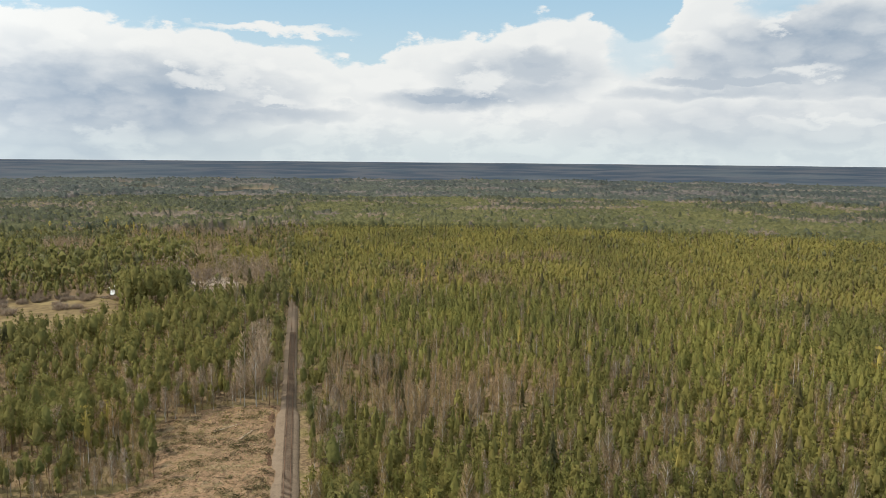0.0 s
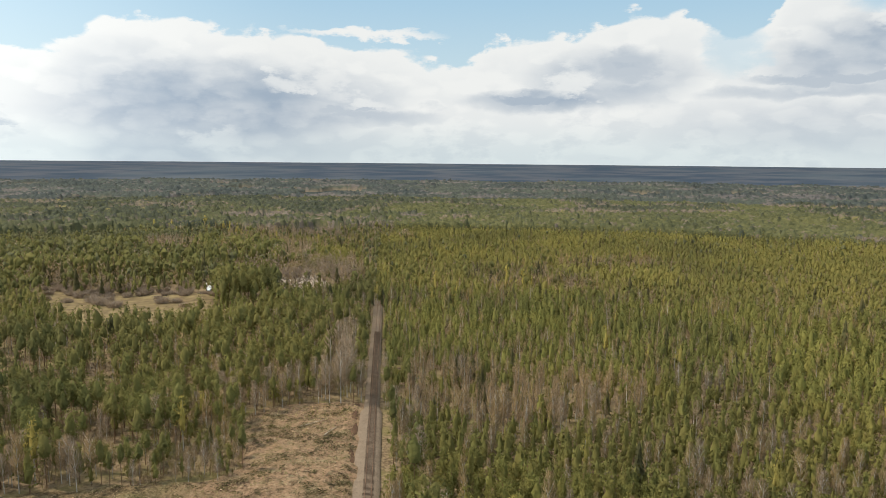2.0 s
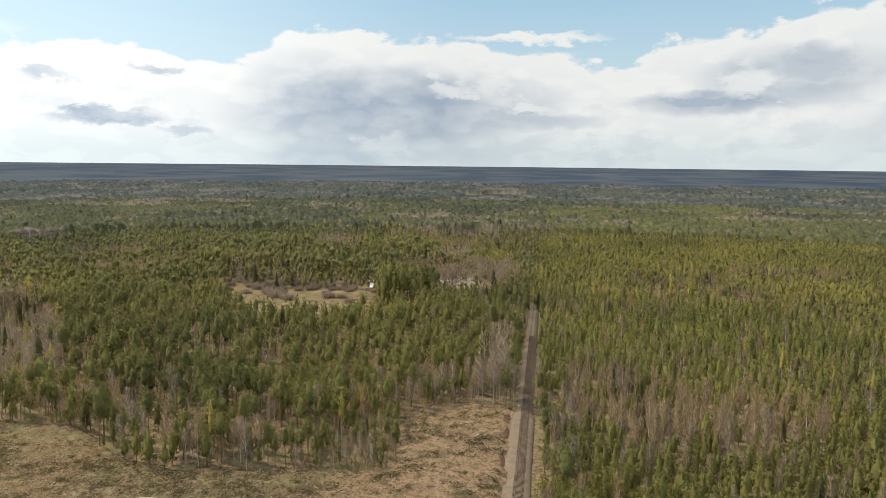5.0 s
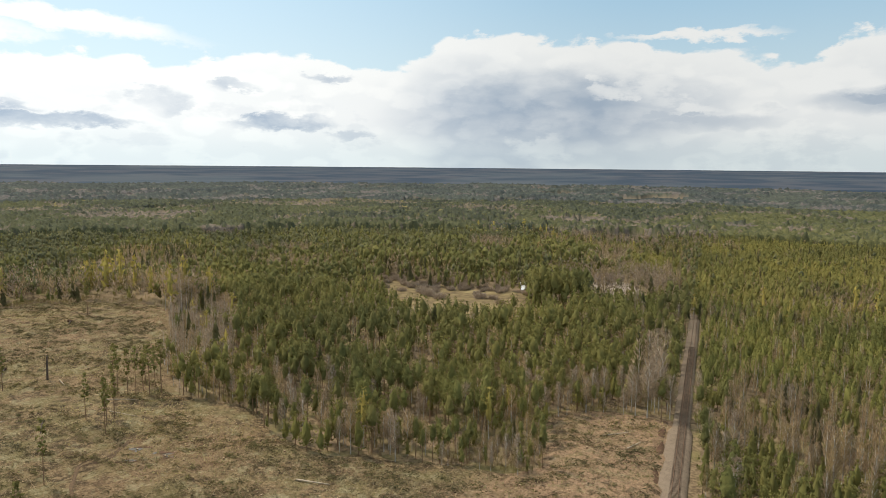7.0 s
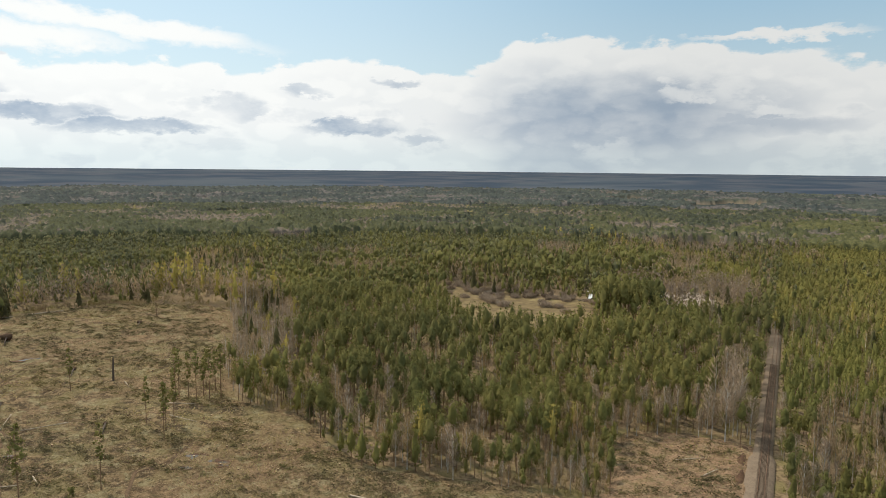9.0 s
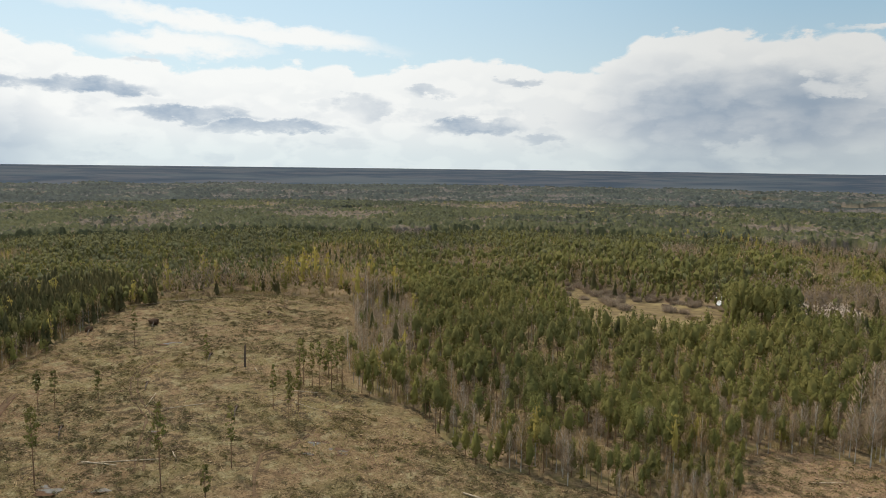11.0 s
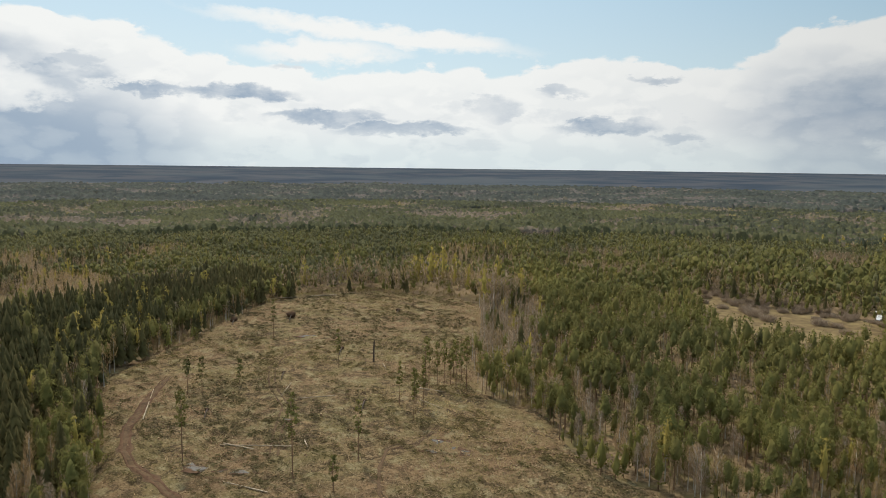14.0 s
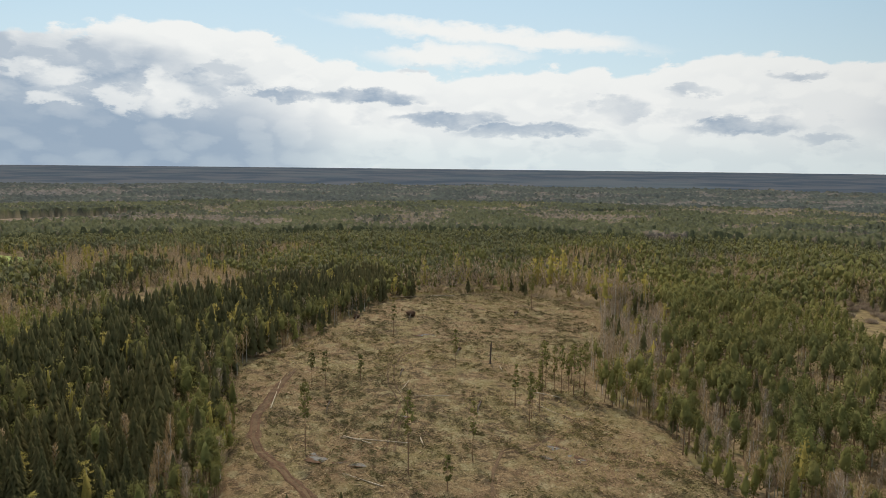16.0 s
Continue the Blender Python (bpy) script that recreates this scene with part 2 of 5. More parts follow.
def plain(name, a, c, scale, rough=0.8, bump=0.0, metal=0.0):
    m, t, b, place = material(name, rough)
    n1, n2 = grain(t, place, scale, 6.0, 0.6), grain(t, place, scale * 0.13, 3.0)
    f = calc(t, "ADD", calc(t, "MULTIPLY", n1, 0.65), calc(t, "MULTIPLY", n2, 0.35))
    t.links.new(blend(t, ease(t, f, 0.3, 0.7), a, c), b.inputs["Base Color"])
    b.inputs["Metallic"].default_value = metal
    if bump:
        bumpy(t, b, n1, bump, 0.15)
    return m


PINE = leafy("pine_needles", (0.133, 0.135, 0.043), (0.194, 0.188, 0.061), (0.18, 0.159, 0.053), 0.75, 0.33)
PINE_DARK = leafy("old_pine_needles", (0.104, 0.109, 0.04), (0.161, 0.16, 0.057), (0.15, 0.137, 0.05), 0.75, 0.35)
# blue-green cast: distance haze mixed into the needle colour
PINE_HAZED = leafy("haze_tinted_pine_needles", (0.09, 0.096, 0.05), (0.14, 0.143, 0.072), (0.13, 0.125, 0.064), 0.75, 0.25)
SPRUCE = leafy("spruce_needles", (0.062, 0.06, 0.029), (0.104, 0.098, 0.046), (0.092, 0.08, 0.038), 0.9, 0.3)
TWIG = leafy("birch_twigs", (0.28, 0.195, 0.125), (0.44, 0.325, 0.215), (0.33, 0.245, 0.125), 0.8, 0.35)
TWIG_GREY = leafy("grey_alder_twigs", (0.27, 0.205, 0.155), (0.41, 0.325, 0.25), (0.31, 0.24, 0.18), 0.8, 0.35)
BUD = leafy("young_aspen_leaves", (0.24, 0.21, 0.06), (0.37, 0.32, 0.1), (0.32, 0.26, 0.08))
BARK = plain("pine_bark", (0.13, 0.085, 0.055), (0.24, 0.15, 0.09), 3.0, 0.9)
BIRCH_BARK = plain("birch_bark", (0.24, 0.22, 0.19), (0.55, 0.52, 0.47), 1.2, 0.8)
DARK_BARK = plain("spruce_bark", (0.07, 0.055, 0.045), (0.13, 0.1, 0.08), 3.0, 0.9)


def floor_material():
    m, t, b, place = material("forest_floor", 0.95)
    n1, n2, n3 = grain(t, place, 0.9, 6.0, 0.65), grain(t, place, 0.09, 4.0), grain(t, place, 0.006, 4.0)
    c = blend(t, ease(t, n1, 0.35, 0.65), (0.085, 0.058, 0.034), (0.22, 0.16, 0.095))
    c = blend(t, ease(t, n2, 0.45, 0.65, 0.0, 0.7), c, (0.15, 0.13, 0.05))
    c = blend(t, ease(t, n3, 0.5, 0.62, 0.0, 0.5), c, (0.25, 0.18, 0.11))
    t.links.new(c, b.inputs["Base Color"])
    bumpy(t, b, n1, 0.6, 0.3)
    return m


def clearcut_material():
    m, t, b, place = material("clearcut_soil", 0.95)
    n0, n1 = grain(t, place, 1.5, 9.0, 0.75), grain(t, place, 0.42, 7.0, 0.68)
    n2, n3 = grain(t, place, 0.1, 4.0, 0.6), grain(t, place, 0.028, 3.0)
    c = blend(t, ease(t, n1, 0.4, 0.6), (0.07, 0.05, 0.03), (0.265, 0.185, 0.1))
    c = blend(t, ease(t, n2, 0.42, 0.6, 0.0, 0.8), c, (0.2, 0.164, 0.076))
    c = blend(t, ease(t, n3, 0.46, 0.6, 0.05, 0.55), c, (0.235, 0.148, 0.086))
    n4 = grain(t, place, 0.2, 5.0, 0.62)
    c = blend(t, ease(t, n4, 0.54, 0.64, 0.0, 0.6), c, (0.3, 0.258, 0.15))
    c = blend(t, ease(t, n4, 0.45, 0.36, 0.0, 0.55), c, (0.07, 0.058, 0.026))
    # reddish bark and twigs left lying beside the railway
    split = t.nodes.new("ShaderNodeSeparateXYZ")
    t.links.new(place, split.inputs[0])
    red = calc(t, "MULTIPLY", ease(t, split.outputs[0], -92.0, -70.0), ease(t, n1, 0.3, 0.6))
    c = blend(t, calc(t, "MULTIPLY", red, 0.75), c, (0.34, 0.215, 0.135))
    c = blend(t, ease(t, n0, 0.54, 0.64, 0.0, 0.75), c, (0.41, 0.315, 0.2))
    c = blend(t, ease(t, n0, 0.47, 0.37, 0.0, 0.9), c, (0.045, 0.032, 0.018))
    t.links.new(c, b.inputs["Base Color"])
    bumpy(t, b, calc(t, "ADD", n0, calc(t, "MULTIPLY", n1, 1.5)), 1.0, 0.8)
    return m


FLOOR = floor_material()
CANOPY = plain("distant_canopy", (0.028, 0.034, 0.031), (0.052, 0.058, 0.049), 0.06, 0.95, 0.8)
CLEAR = clearcut_material()


def far_crowns_material():
    m, t, b, place = material("far_crowns", 0.9)
    at = t.nodes.new("ShaderNodeAttribute")
    at.attribute_name = "crown_tone"
    f = calc(t, "ADD", calc(t, "MULTIPLY", grain(t, place, 0.5, 3.0), 0.5), calc(t, "MULTIPLY", grain(t, place, 0.008, 3.0), 0.5))
    c = blend(t, 1.0, at.outputs["Color"], blend(t, ease(t, f, 0.35, 0.65), (0.72, 0.75, 0.8), (1.15, 1.1, 1.0)), "MULTIPLY")
    t.links.new(c, b.inputs["Base Color"])
    return m


def hazed_land_material():
    m, t, b, place = material("hazed_far_land", 1.0)
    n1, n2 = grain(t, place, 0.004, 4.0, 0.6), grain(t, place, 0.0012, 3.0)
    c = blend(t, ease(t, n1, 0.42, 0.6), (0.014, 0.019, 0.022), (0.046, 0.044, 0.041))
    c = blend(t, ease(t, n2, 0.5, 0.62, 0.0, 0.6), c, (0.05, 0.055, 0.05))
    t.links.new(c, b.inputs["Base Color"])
    # faint blue emission imitates haze between the eye and the land
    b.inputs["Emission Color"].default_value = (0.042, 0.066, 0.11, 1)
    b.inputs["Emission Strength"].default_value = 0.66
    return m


FAR_CROWNS = far_crowns_material()
HAZED_LAND = hazed_land_material()
MEADOW = plain("dry_grass", (0.085, 0.058, 0.034), (0.235, 0.18, 0.088), 0.16, 0.95, 0.5)
PALE = plain("pale_bare_ground", (0.16, 0.125, 0.09), (0.36, 0.3, 0.24), 0.3, 0.9)
FIELD = plain("green_field", (0.16, 0.2, 0.06), (0.28, 0.3, 0.11), 0.05, 0.95)
BROWN_FIELD = plain("brown_heath", (0.13, 0.095, 0.07), (0.21, 0.16, 0.115), 0.03, 0.95)
BALLAST = plain("ballast_gravel", (0.12, 0.089, 0.063), (0.2, 0.155, 0.112), 3.0, 0.95, 0.6)
SLEEPER = plain("weathered_sleeper", (0.11, 0.08, 0.057), (0.19, 0.14, 0.1), 2.0, 0.9)
RAIL = plain("rusty_rail", (0.15, 0.09, 0.06), (0.24, 0.15, 0.1), 4.0, 0.8, 0.0, 0.15)
LOG = plain("pale_log", (0.2, 0.15, 0.1), (0.5, 0.42, 0.31), 1.1, 0.8)
SOIL = plain("bare_soil", (0.07, 0.045, 0.03), (0.16, 0.1, 0.065), 2.0, 0.95, 0.5)
RUT = plain("muddy_rut", (0.055, 0.032, 0.02), (0.13, 0.078, 0.048), 1.0, 0.9, 0.5)
BRUSH = leafy("slash_twigs", (0.12, 0.086, 0.053), (0.42, 0.31, 0.2), (0.24, 0.185, 0.1), 0.9)
CUT = plain("fresh_cut_wood", (0.3, 0.21, 0.12), (0.5, 0.38, 0.25), 3.0, 0.8)


def water_material():
    m, t, b, place = material("water", 0.22)
    b.inputs["Specular IOR Level"].default_value = 0.3
    b.inputs["Base Color"].default_value = (0.1, 0.082, 0.06, 1)
    bumpy(t, b, grain(t, place, 1.2, 3.0), 0.08, 0.05)
    return m


WATER = water_material()


# ---- small tools ----
def value_noise(x, y, size, seed=0):
    """Smooth noise in 0..1 over the plan, one bump per size metres."""
    x, y = np.asarray(x, float) / size, np.asarray(y, float) / size
    i, j = np.floor(x), np.floor(y)
    u, v = x - i, y - j
    u, v = u * u * (3 - 2 * u), v * v * (3 - 2 * v)

    def h(a, b):
        s = np.sin(a * 127.1 + b * 311.7 + seed * 74.7) * 43758.5453
        return s - np.floor(s)
    return (h(i, j) * (1 - u) + h(i + 1, j) * u) * (1 - v) + (h(i, j + 1) * (1 - u) + h(i + 1, j + 1) * u) * v


def inside(x, y, poly):
    hit = np.zeros(np.shape(x), bool)
    for (x0, y0), (x1, y1) in zip(poly, poly[1:] + poly[:1]):
        if y0 != y1:
            hit ^= ((y0 > y) != (y1 > y)) & (x < (x1 - x0) * (y - y0) / (y1 - y0) + x0)
    return hit


def gap_to(x, y, poly):
    """Distance to the outline of a polygon."""
    best = np.full(np.shape(x), 1e9)
    for (x0, y0), (x1, y1) in zip(poly, poly[1:] + poly[:1]):
        dx, dy = x1 - x0, y1 - y0
        s = np.clip(((x - x0) * dx + (y - y0) * dy) / (dx * dx + dy * dy), 0, 1)
        best = np.minimum(best, np.hypot(x - x0 - s * dx, y - y0 - s * dy))
    return best


def mesh_of(name, verts, tris, mats, which=None):
    """A mesh from arrays of vertices and triangles (or quads)."""
    verts, tris = np.asarray(verts, np.float32), np.asarray(tris, np.int32)
    n, k = tris.shape
    me = bpy.data.meshes.new(name)
    me.vertices.add(len(verts))
    me.vertices.foreach_set("co", verts.ravel())
    me.loops.add(n * k)
    me.loops.foreach_set("vertex_index", tris.ravel())
    me.polygons.add(n)
    me.polygons.foreach_set("loop_start", np.arange(0, n * k, k, dtype=np.int32))
    for m in mats:
        me.materials.append(m)
    if which is not None:
        me.polygons.foreach_set("material_index", np.asarray(which, np.int32))
    me.update(calc_edges=True)
    return me


def soft_normals(me, normals):
    """Lets the sprays of a crown shade together as one rounded body."""
    at = me.attributes.new("custom_normal", "FLOAT_VECTOR", "POINT")
    n = normals / np.maximum(np.linalg.norm(normals, axis=1), 1e-6)[:, None]
    at.data.foreach_set("vector", np.asarray(n, np.float32).ravel())
    return me


def crown_mesh(crown, mats):
    v, f, n = crown
    me = mesh_of("crown", v, f, mats)
    return me if n is None else soft_normals(me, n)


def hold(name, x, y, z=0.0, turn=0.0):
    ob = new(name)
    ob.matrix_world = pose(x, y, z, 0, 0, turn)
    return ob


def part(name, me, parent, label=""):
    ob = new(name, me)
    ob.parent = parent
    return tagged(ob, label)


def joined(pieces):
    """Puts (verts, tris) pieces into one pair of arrays."""
    vs, fs, base = [], [], 0
    for v, f in pieces:
        vs.append(np.asarray(v, float))
        fs.append(np.asarray(f, int) + base)
        base += len(v)
    return np.concatenate(vs), np.concatenate(fs)


def tube(path, radii, sides=6):
    """A tapered stem along a path, closed at its end."""
    path = np.asarray(path, float)
    v, f = [], []
    for k, (p, r) in enumerate(zip(path, radii)):
        d = path[min(k + 1, len(path) - 1)] - path[max(k - 1, 0)]
        d = d / np.linalg.norm(d)
        a = np.cross(d, (0.3, 1.0, 0.2))
        a = a / np.linalg.norm(a)
        b = np.cross(d, a)
        for s in range(sides):
            w = 2 * math.pi * s / sides
            v.append(p + r * (math.cos(w) * a + math.sin(w) * b))
    for k in range(len(path) - 1):
        for s in range(sides):
            q, n = k * sides + s, k * sides + (s + 1) % sides
            f += [(q, n, n + sides), (q, n + sides, q + sides)]
    v.append(path[-1])
    last = (len(path) - 1) * sides
    f += [(last + s, last + (s + 1) % sides, len(v) - 1) for s in range(sides)]
    return np.array(v), np.array(f)


# ---- tree forms: unit trees of given height, foot at the origin ----
def tufts(rng, points, outs, size):
    """Flat sprays of needles or leaves, laid like shingles on a crown, with their tips lifted a little."""
    n = len(points)
    body = outs / np.linalg.norm(outs, axis=1)[:, None]
    out = body + rng.normal(0, 0.28, (n, 3))
    out /= np.linalg.norm(out, axis=1)[:, None]
    flat = np.cross((0, 0, 1.0), out) + 1e-4
    flat /= np.linalg.norm(flat, axis=1)[:, None]
    up = np.cross(out, flat)
    w = rng.normal(0, 0.65, (n, 1))
    flat, up = np.cos(w) * flat + np.sin(w) * up, np.cos(w) * up - np.sin(w) * flat
    s = size * rng.uniform(0.6, 1.35, (n, 1))
    tip = points + (up * 0.55 + out * rng.uniform(0.3, 0.9, (n, 1))) * s
    v = np.stack([points - flat * s * 0.52 - up * s * 0.3, points + flat * s * 0.52 - up * s * 0.3, tip], 1)
    return v.reshape(-1, 3), np.arange(n * 3).reshape(-1, 3), np.repeat(body + rng.normal(0, 0.36, (n, 3)), 3, 0)


def pine_crown(rng, n, height, low, wide, size, top=0.35, point=0.85):
    """Sprays gathered into clumps at the ends of boughs: a loose, uneven egg with gaps."""
    def shell(m):
        z = low + (height - low) * rng.uniform(0, 1, m) ** 0.9
        q = (z - low) / (height - low)
        turn = rng.uniform(0, 2 * math.pi, m)
        lobes = 1 + 0.2 * np.sin(turn * 3 + q * 9 + rng.uniform(0, 6)) + 0.14 * np.sin(turn * 5 - q * 14)
        r = wide * lobes * (np.clip(q / top, 0, 1) ** 0.5) * np.clip((1.04 - q) / (1 - top), 0, 1) ** point * rng.uniform(0.6, 1.0, m) ** 0.5
        p = np.stack([np.cos(turn) * r, np.sin(turn) * r, z], 1)
        return p, np.stack([np.cos(turn), np.sin(turn), np.clip((q - 0.2) * 1.3, -0.2, 1.0) + 0.4], 1)
    if n < 60:
        p, out = shell(n)
    else:
        m = max(n // 8, 14)
        centre, away = shell(m)
        pick = np.concatenate([np.arange(m), rng.integers(0, m, n - m)])
        off = rng.normal(0, 1, (n, 3)) * (0.2 * wide, 0.2 * wide, 0.12 * wide)
        p = centre[pick] + off
        p[:, 2] = np.minimum(p[:, 2], height)
        out = away[pick] + off / wide * 1.5
    return tufts(rng, p, out, size)


def crown_core(rng, sides, rings, height, low, wide, top, point):
    """The dense inner body of a crown: lumpy, pointed, narrower below."""
    v, n = [], []
    for k in range(rings):
        q = (k + 0.15) / rings
        turn = 2 * math.pi * (np.arange(sides) + 0.5 * (k % 2)) / sides + rng.uniform(-0.2, 0.2, sides)
        r = wide * min(q / top + 0.25, 1) ** 0.5 * ((1.0 - q) / (1 - top * 0.6)) ** point * rng.uniform(0.45, 1.2, sides)
        z = low + (height - low) * (q + rng.uniform(-0.35, 0.35, sides) / rings)
        v += list(np.stack([np.cos(turn) * r, np.sin(turn) * r, z], 1))
        n += list(np.stack([np.cos(turn), np.sin(turn), np.full(sides, (q - 0.2) * 1.2 + 0.45)], 1) + rng.normal(0, 0.4, (sides, 3)))
    v.append((0, 0, height))
    n.append((0, 0, 1.0))
    f = [t for k in range(rings - 1) for s in range(sides) for a, b in [(k * sides + s, k * sides + (s + 1) % sides)] for t in ((a, b, b + sides), (a, b + sides, a + sides))]
    last = (rings - 1) * sides
    f += [(last + s, last + (s + 1) % sides, len(v) - 1) for s in range(sides)]
    return np.array(v), np.array(f), np.array(n)


def both(one, two):
    """Two pieces of crown as one."""
    return np.concatenate([one[0], two[0]]), np.concatenate([one[1], two[1] + len(one[0])]), np.concatenate([one[2], two[2]])


def twig_crown(rng, n, height, low, wide, thick, lean=0.55):
    """Bare twigs: slivers that rise and spread from stem and limbs."""
    z = low + (height - low) * rng.uniform(0, 0.93, n)
    q = (z - low) / (height - low)
    turn = rng.uniform(0, 2 * math.pi, n)
    off = wide * rng.uniform(0, 1, n) ** 0.6 * (1 - q) ** 0.5 * np.clip(q * 4 + 0.25, 0, 1)
    p = np.stack([np.cos(turn) * off, np.sin(turn) * off, z], 1)
    length = (0.06 + 0.09 * rng.uniform(0, 1, n)) * height * (1.15 - 0.6 * q)
    t2 = turn + rng.normal(0, 0.5, n)
    d = np.stack([np.cos(t2) * lean, np.sin(t2) * lean, rng.uniform(0.6, 1.1, n)], 1)
    d /= np.linalg.norm(d, axis=1)[:, None]
    tip = p + d * length[:, None]
    tip[:, 2] = np.minimum(tip[:, 2], height * 1.02)
    side = np.cross(d, rng.normal(size=(n, 3)))
    side *= thick / np.linalg.norm(side, axis=1)[:, None]
    v = np.stack([p - side, p + side, tip], 1).reshape(-1, 3)
    body = np.stack([np.cos(turn), np.sin(turn), 0.2 + 0.9 * q], 1) + rng.normal(0, 0.45, (n, 3))
    return v, np.arange(n * 3).reshape(-1, 3), np.repeat(body, 3, 0)


def spruce_crown(rng, tiers, points, height, low, wide):
    """Drooping ragged skirts, one above the other."""
    out = []
    for k in range(tiers):
        q = k / tiers
        z0 = low + (height - low) * q
        z1 = min(z0 + (height - low) / tiers * 2.1, height)
        r = wide * (1 - q) ** 0.85 + 0.12
        v = [(rng.normal(0, 0.05), rng.normal(0, 0.05), z1)]
        first = rng.uniform(0, 6)
        for s in range(points * 2):
            w = first + math.pi * s / points
            rr = r * (rng.uniform(0.85, 1.15) if s % 2 == 0 else rng.uniform(0.45, 0.7))
            v.append((math.cos(w) * rr, math.sin(w) * rr, z0 + (0.0 if s % 2 == 0 else (z1 - z0) * 0.28) + rng.normal(0, 0.12)))
        out.append((v, [(0, 1 + s, 1 + (s + 1) % (points * 2)) for s in range(points * 2)]))
    return (*joined(out), None)


def stem(rng, height, foot, sides, bend=0.25, steps=4):
    z = np.linspace(-0.3, height, steps)
    dx, dy = rng.normal(0, bend, 2)
    path = [(dx * (h / height) ** 2, dy * (h / height) ** 2, h) for h in z]
    return tube(path, [foot * (1 - 0.85 * max(h, 0) / height) for h in z], sides)


def pine_stem(rng, height, low, foot, sides, limbs):
    bits = [stem(rng, height * 0.97, foot, sides)]
    for k in range(limbs):
        z = low + (height - low) * (k + 0.5) / limbs * 0.85
        w = k * 2.4
        r = 0.14 * height * (1.05 - (z - low) / (height - low))
        bits.append(tube([(0, 0, z), (math.cos(w) * r, math.sin(w) * r, z + r * 0.45)], [0.05, 0.02], 3))
    return joined(bits)


# kind: height, leaf materials, trunk material; old_pine is a far pine with haze in its colour
KINDS = {
    "pine": (9.0, PINE, BARK), "tall_pine": (13.5, PINE_DARK, BARK), "birch": (11.0, TWIG, BIRCH_BARK),
    "alder": (11.0, TWIG_GREY, BIRCH_BARK), "spruce": (14.0, SPRUCE, DARK_BARK), "aspen": (13.5, BUD, BIRCH_BARK), "old_pine": (11.5, PINE_HAZED, BARK)}


def form(kind, level, seed):
    """(crown, trunk) arrays of one tree; level 0 is the nearest, 3 the farthest."""
    rng = np.random.default_rng(100 * seed + 7 * level + sum(map(ord, kind)))
    h = KINDS[kind][0]
    if kind in ("pine", "tall_pine", "old_pine"):
        low, wide, top, point = (0.14 * h, 1.95, 0.28, 0.66) if kind == "pine" else (0.46 * h, 2.15, 0.45, 0.45)
        n, size, sides, rings = ((430, 0.3, 8, 6), (135, 0.42, 6, 4), (58, 0.56, 5, 3), (11, 0.82, 5, 2))[level]
        crown = both(crown_core(rng, sides, rings, h * (0.95, 0.95, 0.93, 0.87)[level], low + 0.08 * h, wide * (0.6, 0.62, 0.7, 0.9)[level], top, point), pine_crown(rng, n, h, low, wide * (1.18 if level == 3 else 1), size, top, point))
        trunk = pine_stem(rng, h, low, 0.15, 6, 9) if level == 0 else stem(rng, h * 0.9, 0.15, 3, 0.2, 2) if level < 3 else None
    elif kind in ("birch", "alder"):
        n, thick = ((560, 0.035), (200, 0.055), (90, 0.09), (28, 0.19))[level]
        crown = twig_crown(rng, n, h, 0.28 * h, 1.3 if kind == "birch" else 1.5, thick, 0.4 if kind == "birch" else 0.6)
        trunk = joined([stem(rng, h * 0.93, 0.11, 5)] + [tube([(0, 0, z), (math.cos(z * 3) * 0.9, math.sin(z * 3) * 0.9, z + 2.4)], [0.05, 0.015], 3) for z in np.arange(0.4, 0.85, 0.09) * h]) \
            if level == 0 else stem(rng, h * 0.9, 0.13, 3, 0.2, 2) if level < 3 else None
    elif kind == "spruce":
        tiers, points = ((11, 7), (8, 5), (6, 4), (4, 3))[level]
        crown = spruce_crown(rng, tiers, points, h, 0.06 * h, 2.55)
        trunk = stem(rng, h * 0.6, 0.17, 5, 0.05) if level == 0 else None
    else:
        n, size = ((330, 0.3), (120, 0.5), (64, 0.7), (34, 1.0))[level]
        crown = both(crown_core(rng, 6, 4 if level < 2 else 2, h * 0.94, 0.38 * h, 0.95, 0.3, 0.75), pine_crown(rng, n, h, 0.3 * h, 1.7, size, 0.3, 0.75))
        trunk = stem(rng, h * 0.93, 0.13, 5) if level == 0 else stem(rng, h * 0.9, 0.14, 3, 0.2, 2) if level < 3 else None
    return crown, trunk


# ---- the plan ----
CLEARCUT = [(-130, 8), (-150, 22), (-173, 28), (-206, 33), (-245, 37), (-275, 42), (-289, 52), (-320, 80), (-352, 107), (-381, 131), (-393, 158), (-394, 188), (-372, 224),
            (-348, 238), (-325, 240), (-295, 219), (-250, 186), (-214, 158), (-198, 150), (-170, 155), (-150, 144), (-128, 141), (-104, 149), (-86, 156), (-75, 158),
            (-70, 165), (-82, 192), (-82, 208), (-68, 217), (-53, 219), (-38, 150), (-30, 110), (-20, 40), (-60, -20)]
MEADOWS = [[(-288, 388), (-262, 378), (-228, 372), (-204, 390), (-184, 392), (-147, 324), (-172, 302), (-204, 297), (-240, 320), (-270, 354)]]
FAR_BOG = [(-262, 742), (-238, 716), (-196, 716), (-205, 752), (-235, 768)]
GLADE = [(-455, 14), (-440, 20), (-385, 8), (-374, -10), (-398, -8), (-442, 4)]
GREEN_FIELD = [(-690, -125), (-660, -85), (-598, -78), (-590, -98), (-630, -120)]
BROWN_HEATH = [(-1085, -200), (-1128, -50), (-1060, -5), (-960, -72), (-918, -160)]
PALE_GROUND = [(-172, 458), (-143, 464), (-126, 428), (-150, 412)]
